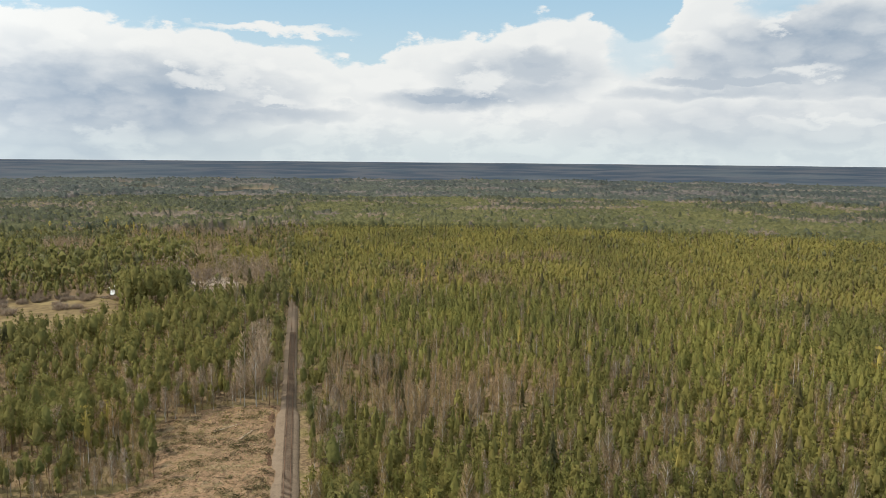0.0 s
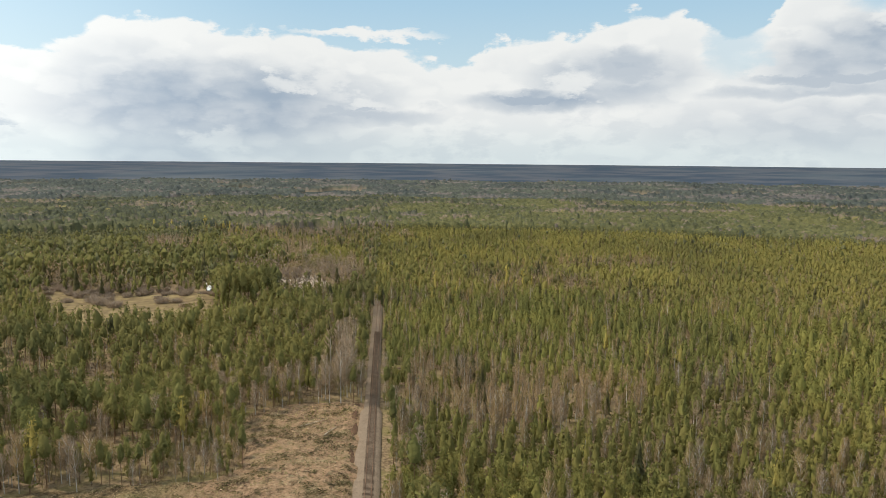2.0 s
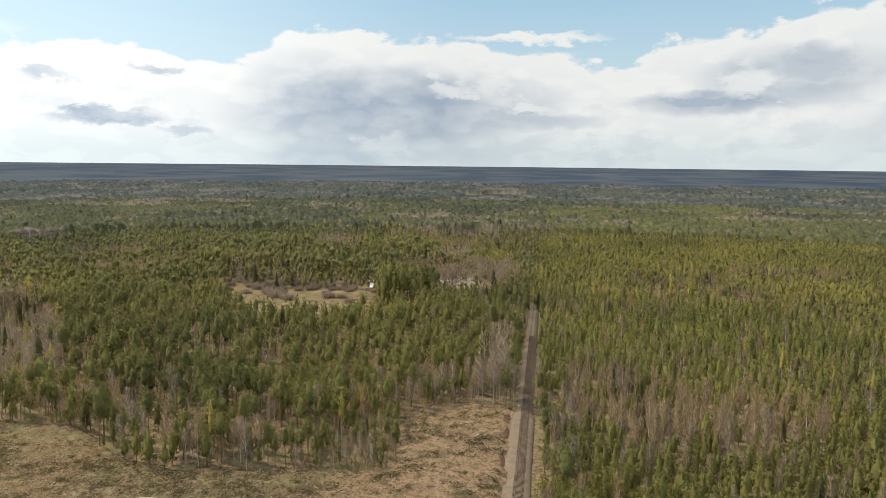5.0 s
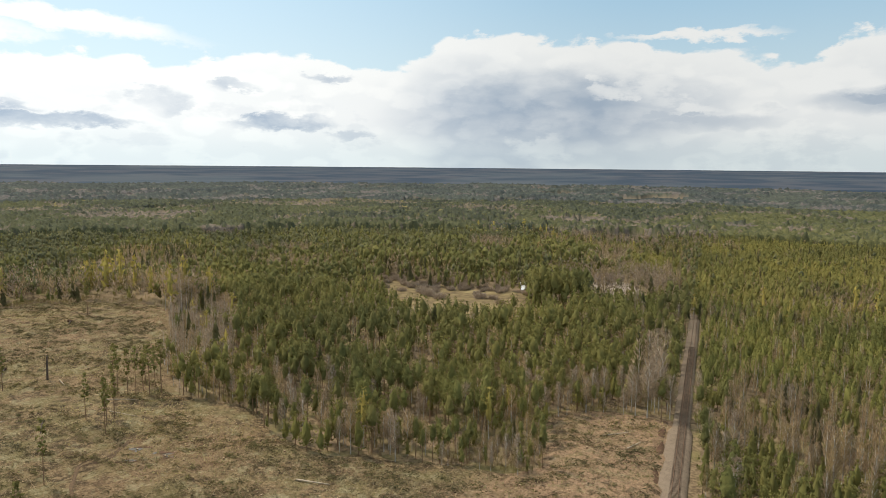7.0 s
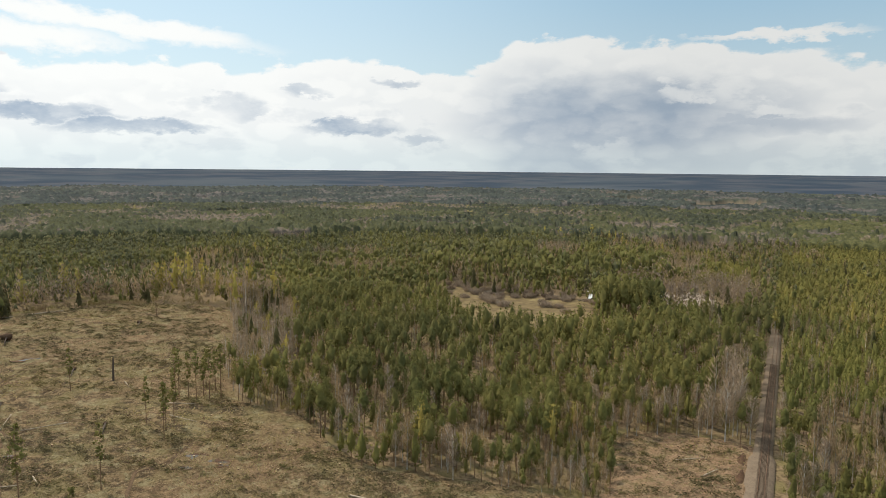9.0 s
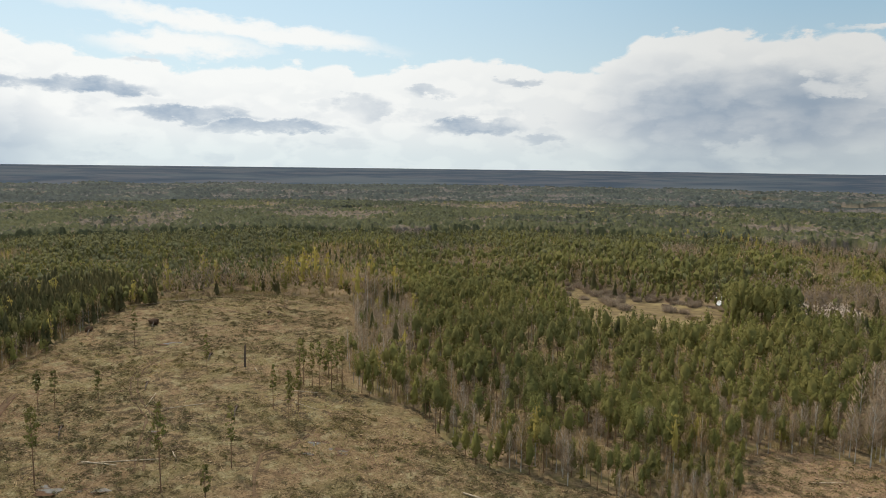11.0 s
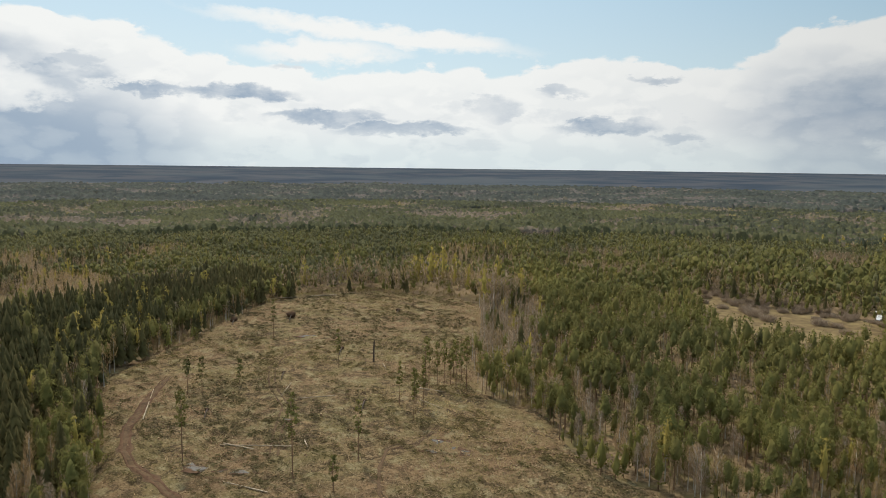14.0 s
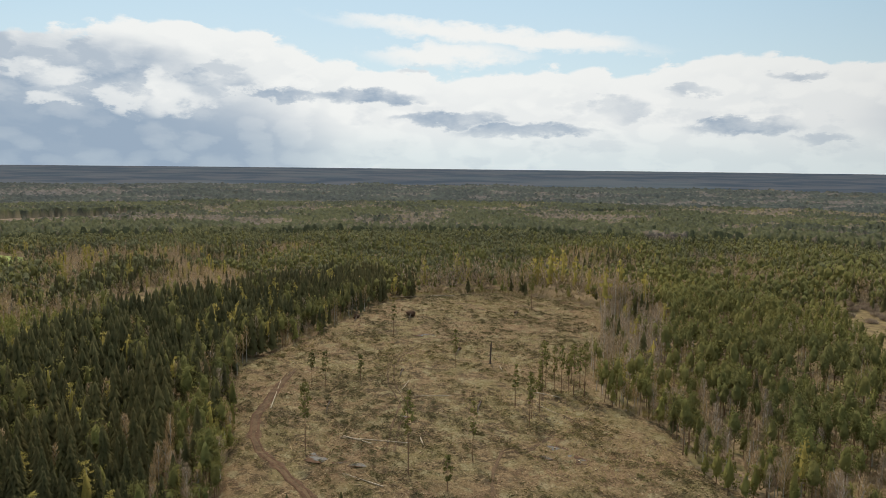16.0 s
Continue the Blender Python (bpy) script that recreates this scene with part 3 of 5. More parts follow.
BROWN_BIRCH = [(-42, 262), (-36, 206), (-10, 192), (8, 194), (38, 214), (42, 241), (0, 246)]
CLUMP = [(-160, 336), (-130, 350), (-146, 400), (-186, 396)]
MATURE = [(-204, 412), (-172, 482), (-200, 560), (-300, 570), (-430, 490), (-335, 402), (-290, 397)]
BUSHLAND = [(-206, 444), (-160, 450), (-150, 476), (-205, 480)]
SPRUCES = [(-100, -70), (-150, 12), (-206, 30), (-275, 42), (-320, 80), (-381, 131), (-400, 160), (-470, 150), (-450, 70), (-380, 10), (-300, -50), (-200, -90)]
R0, RAIL_WAY = np.array((-36.0, 155.0)), np.array((-0.1985, 0.9801))
RAIL_SIDE = np.array((RAIL_WAY[1], -RAIL_WAY[0]))


def ground_height(x, y):
    r = np.hypot(x, y)
    far = 57.0 * np.clip((r - 900) / 3850, 0, 2) ** 1.5
    return far + 1.2 * (value_noise(x, y, 90, 1) - 0.5) * np.clip((r - 420) / 300, 0, 1) - 0.3


def rail_gap(x, y):
    dx, dy = x - R0[0], y - R0[1]
    return dx * RAIL_SIDE[0] + dy * RAIL_SIDE[1], dx * RAIL_WAY[0] + dy * RAIL_WAY[1]


# ---- ground ----
def make_ground():
    rings = np.concatenate([np.linspace(0.05, 600, 61), np.geomspace(612, 4780, 90)])
    steps = 220
    w = np.linspace(0, 2 * math.pi, steps, endpoint=False)
    x, y = np.outer(rings, np.cos(w)), np.outer(rings, np.sin(w))
    v = np.stack([x, y, ground_height(x, y)], 2).reshape(-1, 3)
    a = (np.arange(len(rings) - 1)[:, None] * steps + np.arange(steps)).ravel()
    b = (np.arange(len(rings) - 1)[:, None] * steps + (np.arange(steps) + 1) % steps).ravel()
    f = np.stack([a, a + steps, b + steps, b], 1)
    deep = np.hypot(v[f[:, 0], 0], v[f[:, 0], 1]) > 880
    me = mesh_of("ground", v, f, [FLOOR, CANOPY], deep)
    tagged(new("ground", me), "brown forest floor of needles, moss and dead grass", "ground", kind="structure")


make_ground()


def sheet(name, poly, step, mat, height, rough=0.0, seed=0, edge=3.0):
    """A patch of ground over a polygon, domed a little and sinking below the forest floor at its rim."""
    xs, ys = [p[0] for p in poly], [p[1] for p in poly]
    gx, gy = np.meshgrid(np.arange(min(xs) - 3, max(xs) + 3, step), np.arange(min(ys) - 3, max(ys) + 3, step), indexing="ij")
    d = gap_to(gx, gy, poly) * np.where(inside(gx, gy, poly), 1, -1)
    ragged = d + (value_noise(gx, gy, 5, seed) - 0.5) * edge
    h = height * np.clip(ragged / edge, -1, 1)
    if rough:
        lumps = 0.55 * value_noise(gx, gy, 6.5, seed + 1) + 0.42 * value_noise(gx, gy, 2.9, seed + 2) + 0.6 * value_noise(gx, gy, 23, seed + 3) + 0.24 * (value_noise(gx, gy, 1.6, seed + 4) - 0.5)
        h = h + rough * (lumps - 0.42) * np.clip(ragged / edge, 0, 1)
    z = ground_height(gx, gy) + 0.25 + h
    nx, ny = gx.shape
    idx = np.arange(nx * ny).reshape(nx, ny)
    quads = np.stack([idx[:-1, :-1], idx[1:, :-1], idx[1:, 1:], idx[:-1, 1:]], -1).reshape(-1, 4)
    keep = (ragged.ravel()[quads] > -edge).any(1)
    me = mesh_of(name, np.stack([gx, gy, z], -1).reshape(-1, 3), quads[keep], [mat])
    me.polygons.foreach_set("use_smooth", np.ones(len(me.polygons), bool))
    return new(name, me)


def clear_height(x, y):
    d = gap_to(x, y, CLEARCUT) * np.where(inside(x, y, CLEARCUT), 1, -1)
    ragged = d + (value_noise(x, y, 5, 11) - 0.5) * 3.0
    lumps = 0.55 * value_noise(x, y, 6.5, 12) + 0.42 * value_noise(x, y, 2.9, 13) + 0.6 * value_noise(x, y, 23, 14) + 0.24 * (value_noise(x, y, 1.6, 15) - 0.5)
    return ground_height(x, y) + 0.25 + 0.3 * np.clip(ragged / 3, -1, 1) + 1.45 * (lumps - 0.42) * np.clip(ragged / 3, 0, 1)


tagged(sheet("ground_clearcut", CLEARCUT, 0.95, CLEAR, 0.3, 1.45, 11), "clear-cut ground of brown soil, slash and dry grass", "ground", kind="structure")
tagged(sheet("ground_meadow", MEADOWS[0], 3.0, MEADOW, 0.3, 0.5, 31), "pale dry grass meadow beside the stream", "meadow", kind="structure")
tagged(sheet("ground_bog", FAR_BOG, 6.0, MEADOW, 0.3, 0.4, 41), "straw-coloured bog among bare bushes", "bog", kind="structure")
tagged(sheet("ground_pale", PALE_GROUND, 3.0, PALE, 0.3, 0.3, 81), "pale bare ground among leafless birches", "bare ground", kind="structure")
tagged(sheet("ground_glade", GLADE, 3.0, MEADOW, 0.3, 0.4, 51), "small straw-coloured glade among spruces", "meadow", kind="structure")
tagged(sheet("ground_field", GREEN_FIELD, 6.0, FIELD, 0.3, 0.2, 61), "green grass field beyond the wood", "field", kind="structure")
tagged(sheet("ground_heath", BROWN_HEATH, 10.0, BROWN_FIELD, 0.4, 0.6, 71), "brown open heath far off", "heath", kind="structure")


# ---- railway ----
def along(s, side=0.0, z=0.0):
    p = R0 + RAIL_WAY * s + RAIL_SIDE * side
    return (p[0], p[1], z)


def make_railway():
    yard = tagged(hold("railway", *along(0)), "single-track railway with rusty rails on a gravel bed", "railway", kind="structure")
    back = yard.matrix_world.inverted()
    s = np.arange(-130, 236, 4.0)
    cut = [(-4.2, -0.3), (-3.5, 0.1), (-2.3, 0.18), (-1.9, 0.42), (1.9, 0.42), (2.8, -0.3)]
    v = [along(a, o * (1 if a < 62 else 0.72) + 0.25 * (value_noise(a, o * 9, 7, 3) - 0.5), z + 0.3) for a in s for o, z in cut]
    n = len(cut)
    f = [(k * n + i, k * n + i + 1, (k + 1) * n + i + 1, (k + 1) * n + i) for k in range(len(s) - 1) for i in range(n - 1)]
    bed = part("gravel_bed", mesh_of("gravel_bed", v, f, [BALLAST]), yard, "grey-brown gravel bed with a service strip")
    bed.matrix_parent_inverse = back
    s = np.arange(-130, 66, 1.5)
    v = [along(a, o + 0.6 * (value_noise(a, o * 3, 4, 5) - 0.5), z + 0.12 * value_noise(a, o * 5, 2, 6)) for a in s for o, z in ((-6.4, 0.1), (-5.6, 0.42), (-4.9, 0.3), (-4.2, -0.1))]
    f = [(k * 4 + i, k * 4 + i + 1, k * 4 + i + 5, k * 4 + i + 4) for k in range(len(s) - 1) for i in range(3)]
    ditch = part("ditch_bank", mesh_of("ditch_bank", v, f, [RUT]), yard, "dark overgrown ditch bank beside the gravel")
    ditch.matrix_parent_inverse = back
    for o in (-0.79, 0.79):
        prof = [(-0.07, 0.0), (-0.035, 0.03), (-0.035, 0.15), (0.035, 0.15), (0.035, 0.03), (0.07, 0.0)]
        ends = (-130, 230)
        v = [along(a, o + q, 0.84 + z) for a in ends for q, z in prof]
        f = [(i, (i + 1) % 6, 6 + (i + 1) % 6, 6 + i) for i in range(6)]
        rail = part("rail", mesh_of("rail", v, f, [RAIL]), yard, "rusty steel rail")
        rail.matrix_parent_inverse = back
    bm = bmesh.new()
    bmesh.ops.create_cube(bm, size=1.0)
    bmesh.ops.scale(bm, vec=(2.7, 0.26, 0.16), verts=bm.verts)
    for e in bm.verts:
        if e.co.z > 0:
            e.co.y *= 0.85
    me = bpy.data.meshes.new("sleeper")
    bm.to_mesh(me)
    bm.free()
    me.materials.append(SLEEPER)
    turn = math.degrees(math.atan2(RAIL_SIDE[1], RAIL_SIDE[0]))
    return yard, me, turn


railway, sleeper_mesh, rail_turn = make_railway()


# ---- woods ----
rng = np.random.default_rng(5)


def scatter(r0, r1, cell, keep, az0=-37.0, az1=106.0):
    """Jittered grid of places in a sector of the plan."""
    n = int(2 * r1 / cell) + 1
    g = (np.arange(n) - n / 2) * cell
    x, y = np.meshgrid(g, g)
    x, y = x.ravel(), y.ravel()
    r, az = np.hypot(x, y), np.degrees(np.arctan2(-x, y))
    ok = (r > r0 - cell) & (r < r1 + cell) & (az > az0) & (az < az1)
    x, y = x[ok], y[ok]
    x = x + rng.uniform(-0.46, 0.46, len(x)) * cell
    y = y + rng.uniform(-0.46, 0.46, len(y)) * cell
    r = np.hypot(x, y)
    ok = (r >= r0) & (r < r1) & (rng.uniform(0, 1, len(x)) < keep)
    x, y = x[ok], y[ok]
    open_stand = inside(x, y, [(-310, 240), (-200, 150), (-112, 140), (-96, 222), (-110, 290), (-190, 290), (-300, 260)]) & (value_noise(x, y, 14, 77) + rng.uniform(-0.3, 0.3, len(x)) < 0.3)
    x, y = x[~open_stand], y[~open_stand]
    side, s = rail_gap(x, y)
    free = ~((side > np.where(s > 64, -3.4, -4.6)) & (side < np.where(s > 64, 2.3, 4.2) + 1.5 * value_noise(x, y, 9, 8)) & (s < 222))
    for poly in (CLEARCUT, MEADOWS[0], FAR_BOG, GLADE, GREEN_FIELD, BROWN_HEATH, PALE_GROUND, BUSHLAND):
        d = gap_to(x, y, poly)
        free &= ~(inside(x, y, poly) & (d > 0.8)) & (d > 0.4)
    return x[free], y[free]


NAMES = ["pine", "tall_pine", "birch", "alder", "spruce", "aspen", "old_pine"]


BARE, BROWN, DARK = [0.06, 0.04, 0.2, 0.66, 0.04, 0.0], [0.04, 0.0, 0.7, 0.2, 0.03, 0.03], [0.06, 0.16, 0.02, 0.0, 0.76, 0.0]
# groves of their own: centre, half width across the view, half depth, mixture
GROVES = [(-215, 699, 24, 22, BARE), (-263, 708, 22, 25, BARE), (-189, 561, 14, 50, BARE), (-337, 839, 42, 40, BARE), (-372, 383, 32, 24, BARE), (-120, 683, 9, 14, BARE),
          (395, 1470, 50, 50, BARE), (27, 432, 16, 16, BROWN), (-437, 440, 34, 22, BARE), (-450, 300, 50, 28, BARE), (-808, 552, 80, 45, BARE), (-842, 560, 110, 30, BARE),
          (-440, 22, 34, 24, BROWN), (-468, 30, 30, 22, BROWN), (-880, 132, 34, 40, BARE), (-940, 27, 90, 60, BARE), (-1641, -193, 190, 120, BARE), (-269, 1188, 70, 18, DARK),
          (145, 1079, 60, 14, DARK), (-300, 560, 22, 60, BARE), (-150, 900, 18, 30, BARE), (330, 720, 14, 14, BROWN), (90, 560, 12, 14, BROWN), (-590, 500, 20, 30, BARE)]


def choose(x, y):
    """Which kind grows where: shares of NAMES, by stand."""
    n = len(x)
    share = np.tile([0.862, 0.0, 0.11, 0.02, 0.005, 0.003], (n, 1))
    patch, patch2 = value_noise(x, y, 55, 21), value_noise(x, y, 210, 22)
    wet = np.clip((patch - 0.62) * 5, 0, 1)[:, None]
    share = share * (1 - wet) + wet * np.array([0.715, 0, 0.21, 0.05, 0.018, 0.007])
    r = np.hypot(x, y)
    az = np.degrees(np.arctan2(-x, y))
    # farther off the wood falls into stands: green pine, bare birch and alder, dark spruce and old pine
    pure = np.array([[0.93, 0.03, 0.02, 0.01, 0.01, 0.0], [0.08, 0.06, 0.43, 0.36, 0.05, 0.02], [0.1, 0.4, 0.02, 0.02, 0.45, 0.01]])
    wob = 50 * (value_noise(x, y, 70, 24) - 0.5)
    pick = value_noise(x + wob, y - wob, 90, 25) * 0.6 + value_noise(x - wob, y, 250, 26) * 0.4 + rng.normal(0, 0.012, n)
    pick = 1 / (1 + np.exp(-(pick - 0.5) / 0.068))
    green = np.where(az < 34, 0.92, 0.72) - np.where(az < 58, 0.5, 0.36) * np.clip((r - 980) / 160, 0, 1) - 0.36 * np.clip((az - 64) / 10, 0, 1) * (r < 1000)
    bare = (1 - green) * np.where(r > 1000, 0.5, 0.55)
    stand = np.where(pick < green, 0, np.where(pick < green + bare, 1, 2))
    left = (az > 62) & (r > 380)
    far = ((r > 400) | left) & (rng.uniform(0, 1, n) < np.clip((r - 330) / 200, 0, 1) + left)
    share[far] = pure[stand[far]]
    older = far & (stand == 0) & (az > 18 + 8 * (value_noise(x, y, 60, 66) - 0.5)) & (rng.uniform(0, 1, n) < 0.7)
    share[older] = [0.1, 0.84, 0.02, 0.02, 0.02, 0.0]
    mid = (inside(x, y, [(-310, 240), (-200, 150), (-60, 140), (-50, 222), (-75, 330), (-150, 340), (-260, 330), (-330, 300)]))
    share[mid] = [0.1, 0.66, 0.14, 0.095, 0.005, 0.0]
    share[inside(x, y, MATURE)] = [0.2, 0.58, 0.08, 0.1, 0.04, 0.0]
    share[(gap_to(x, y, MEADOWS[0]) < 30) & (y < 345)] = [0.6, 0.16, 0.12, 0.11, 0.01, 0.0]
    edge = gap_to(x, y, CLEARCUT)
    rim = (edge < 18) & (x > -300) & (value_noise(x, y, 16, 5) > 0.35)
    share[rim] = [0.2, 0.31, 0.24, 0.22, 0.01, 0.02]
    share[inside(x, y, [(-300, 260), (-305, 220), (-255, 188), (-205, 158), (-200, 178), (-270, 240)])] = [0.02, 0.06, 0.12, 0.74, 0.02, 0.04]
    share[(edge < 26) & (x < -305) & (y > 160)] = [0.06, 0.1, 0.32, 0.46, 0.02, 0.04]
    share[(edge < 11) & (x > -86) & (x < -40) & (y > 190)] = [0.15, 0.2, 0.2, 0.42, 0.03, 0.0]
    b = inside(x, y, BROWN_BIRCH)
    share[b] = [0.32, 0, 0.63, 0.02, 0.03, 0.0]
    rs, ra = rail_gap(x, y)
    share[(rs < -3) & (rs > -17) & (ra > 62)] = [0.26, 0.34, 0.14, 0.22, 0.04, 0.0]
    share[inside(x, y, [(-78, 290), (-60, 292), (-46, 221), (-66, 217)])] = [0.04, 0.03, 0.12, 0.8, 0.01, 0]
    share[(rs < -2.5) & (rs > -7.5) & (ra > 64)] = [0.2, 0.56, 0.08, 0.14, 0.02, 0.0]
    sp = inside(x, y, SPRUCES)
    share[sp] = [0.05, 0.07, 0.05, 0.01, 0.79, 0.03]
    row = (edge < 15) & sp & (x < -170)
    share[row] = [0.0, 0.36, 0.16, 0.1, 0.35, 0.03]
    for ax, ay, ar in ((-309, 32, 5), (-317, 47, 5), (-391, 72, 4), (-420, 110, 6), (-360, 66, 3), (-250, 20, 3)):
        share[np.hypot(x - ax, y - ay) < ar] = [0, 0.06, 0.04, 0, 0.05, 0.85]
    brown = inside(x, y, [(-520, 60), (-470, 75), (-420, 40), (-440, 10), (-520, 20)])
    share[brown] = [0.02, 0.0, 0.7, 0.2, 0.06, 0.02]
    near_meadow = (gap_to(x, y, MEADOWS[0]) < 22) & (y > 370) | (gap_to(x, y, FAR_BOG) < 60) | (gap_to(x, y, GLADE) < 14)
    share[near_meadow] = [0.24, 0.26, 0.1, 0.36, 0.04, 0.0]
    share[gap_to(x, y, PALE_GROUND) < 26] = [0.06, 0.05, 0.2, 0.67, 0.02, 0]
    share[inside(x, y, CLUMP)] = [0.06, 0.9, 0.02, 0.02, 0.0, 0.0]
    for gx, gy, gw, gd, mix in GROVES:
        away = math.hypot(gx, gy)
        across, deep = ((x - gx) * gy - (y - gy) * gx) / away, ((x - gx) * gx + (y - gy) * gy) / away
        hit = (across / gw) ** 2 + (deep / gd) ** 2 < 0.6 + 0.9 * value_noise(x, y, 14, 63)
        share[hit] = mix
    total = np.cumsum(share / share.sum(1)[:, None], 1)
    return (rng.uniform(0, 1, n)[:, None] > total).sum(1).clip(0, 5)


def plant(name, kind, level, x, y, scale, label):
    """Many far trees of one kind as one object."""
    forms = [form(kind, level, s) for s in range(4)]
    vs, fs, ws, ns, base = [], [], [], [], 0
    z = ground_height(x, y) + 0.2
    pick, turn = rng.integers(0, 4, len(x)), rng.uniform(0, 2 * math.pi, len(x))
    fat = scale * rng.uniform(0.85, 1.2, len(x))
    for k, (crown, trunk) in enumerate(forms):
        m = pick == k
        if not m.any():
            continue
        c, s = np.cos(turn[m])[:, None], np.sin(turn[m])[:, None]
        for slot, piece in enumerate((crown, trunk)):
            if piece is None:
                continue
            v, f = piece[:2]
            out = piece[2] if slot == 0 else v * (1, 1, 0)
            if out is not None:
                ns.append(np.stack([c * out[:, 0] - s * out[:, 1], s * out[:, 0] + c * out[:, 1], np.tile(out[:, 2], (len(c), 1))], -1).reshape(-1, 3).astype(np.float32))
            X = x[m][:, None] + (c * v[:, 0] - s * v[:, 1]) * fat[m][:, None]
            Y = y[m][:, None] + (s * v[:, 0] + c * v[:, 1]) * fat[m][:, None]
            Z = z[m][:, None] + v[:, 2] * scale[m][:, None]
            n = int(m.sum())
            vs.append(np.stack([X, Y, Z], -1).reshape(-1, 3).astype(np.float32))
            fs.append((f[None] + (np.arange(n) * len(v))[:, None, None] + base).reshape(-1, 3).astype(np.int32))
            ws.append(np.full(n * len(f), slot, np.int32))
            base += n * len(v)
    me = mesh_of(name, np.concatenate(vs), np.concatenate(fs), [KINDS[kind][1], KINDS[kind][2]], np.concatenate(ws))
    if sum(map(len, ns)) == base:
        soft_normals(me, np.concatenate(ns))
    tagged(new(name, me), label, "woods", kind="stuff")


TREE_LABELS = {
    "pine": "young Scots pine with a yellowish-green crown in dense wood", "tall_pine": "tall pine with a bare reddish trunk and dark green crown",
    "birch": "leafless birch with brown twigs and a pale trunk", "alder": "leafless grey alder at the edge of the wood",
    "spruce": "dark green spruce with drooping branches", "aspen": "aspen with fresh yellow-green leaves", "old_pine": "far pine with a bare trunk and crown tinted blue-green by painted haze"}
THING = {"pine": "pine_tree", "tall_pine": "tall_pine_tree", "birch": "birch_tree", "alder": "alder_tree", "spruce": "spruce_tree", "aspen": "aspen_tree", "old_pine": "old_pine_tree"}
MODELS = {}


def model(kind, seed):
    """A single tree with its trunk and crown, built once and copied."""
    key = (kind, seed)
    if key not in MODELS:
        crown, trunk = form(kind, 0, seed)
        MODELS[key] = (crown_mesh(crown, [KINDS[kind][1]]), mesh_of("trunk", *trunk, [KINDS[kind][2]]))
    return MODELS[key]


def single(kind, x, y, z, size, fat, turn, seed, group):
    crown, trunk = model(kind, seed)
    ob = new(THING[kind])
    ob.matrix_world = pose(x, y, z, 0, 0, turn) @ Matrix.Diagonal((fat, fat, size, 1))
    part("trunk", trunk, ob)
    part("crown", crown, ob)
    return tagged(ob, TREE_LABELS[kind], "tree", group)


def make_woods():
    bands = [(70, 128, 3.9, 0.85, 2), (128, 250, 3.3, 0.88, 1), (250, 400, 3.4, 0.88, 2), (400, 796, 3.65, 0.95, 3)]
    for r0, r1, cell, keep, level in bands:
        x, y = scatter(r0, r1, cell, keep)
        kind = choose(x, y)
        # with distance, tall pines give way to the kind whose colour holds haze
        hazed = (kind == 1) & (rng.uniform(0, 1, len(x)) < np.clip((np.hypot(x, y) - 420 + 150 * (np.degrees(np.arctan2(-x, y)) > 60) + 160 * (value_noise(x, y, 80, 33) - 0.5)) / 420, 0, 1))
        kind = np.where(hazed & ~inside(x, y, SPRUCES), 6, kind)
        scale = np.clip(rng.normal(0.98, 0.19, len(x)), 0.45, 1.4) * (0.85 + 0.3 * value_noise(x, y, 70, 9))
        scale = np.where(inside(x, y, [(-78, 290), (-58, 292), (-46, 221), (-66, 217)]) & (kind == 3), scale * 1.5, scale)
        scale = np.where((gap_to(x, y, CLEARCUT) < 26) & (x < -300) & (y > 150) & ((kind == 2) | (kind == 3) | (kind == 5)), scale * 1.62, scale)
        scale = scale * (1 - 0.14 * np.clip((np.hypot(x, y) - 380) / 60, 0, 1))
        scale = np.where(inside(x, y, MATURE) | inside(x, y, CLUMP), scale * 1.32, scale)
        scale = np.where((gap_to(x, y, MEADOWS[0]) < 30) & (y < 345) & ~inside(x, y, CLUMP), scale * 0.86, scale)
        scale = np.where((gap_to(x, y, PALE_GROUND) < 26) & (kind > 1) & (kind < 4), scale * 1.5, scale)
        scale = np.where((x > -105) & (x < -60) & (y < 190) & (gap_to(x, y, CLEARCUT) < 16), scale * 0.68, scale)
        scale = np.where(inside(x, y, BROWN_BIRCH) & (kind == 2), scale * 1.12, scale)
        scale = np.where((kind == 4) & ~inside(x, y, SPRUCES), scale * 0.82, scale)
        for k, name in enumerate(NAMES):
            m = kind == k
            if level == 1:
                # the nearest of a kind stand as single trees
                r = np.hypot(x, y)
                shown = m & (r > 138) & (np.degrees(np.arctan2(-x, y)) > -36) & (np.degrees(np.arctan2(-x, y)) < 103)
                order = np.where(shown)[0]
                order = order[np.argsort(r[order])][:195]
                for j in order:
                    single(name, x[j], y[j], float(ground_height(x[j], y[j])) + 0.2, scale[j], scale[j] * rng.uniform(0.9, 1.2), rng.uniform(0, 360), int(rng.integers(0, 5)), THING[name] + "s of the wood")
                m = m.copy()
                m[order] = False
            if m.any():
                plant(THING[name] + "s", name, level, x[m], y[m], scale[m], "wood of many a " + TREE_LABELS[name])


make_woods()


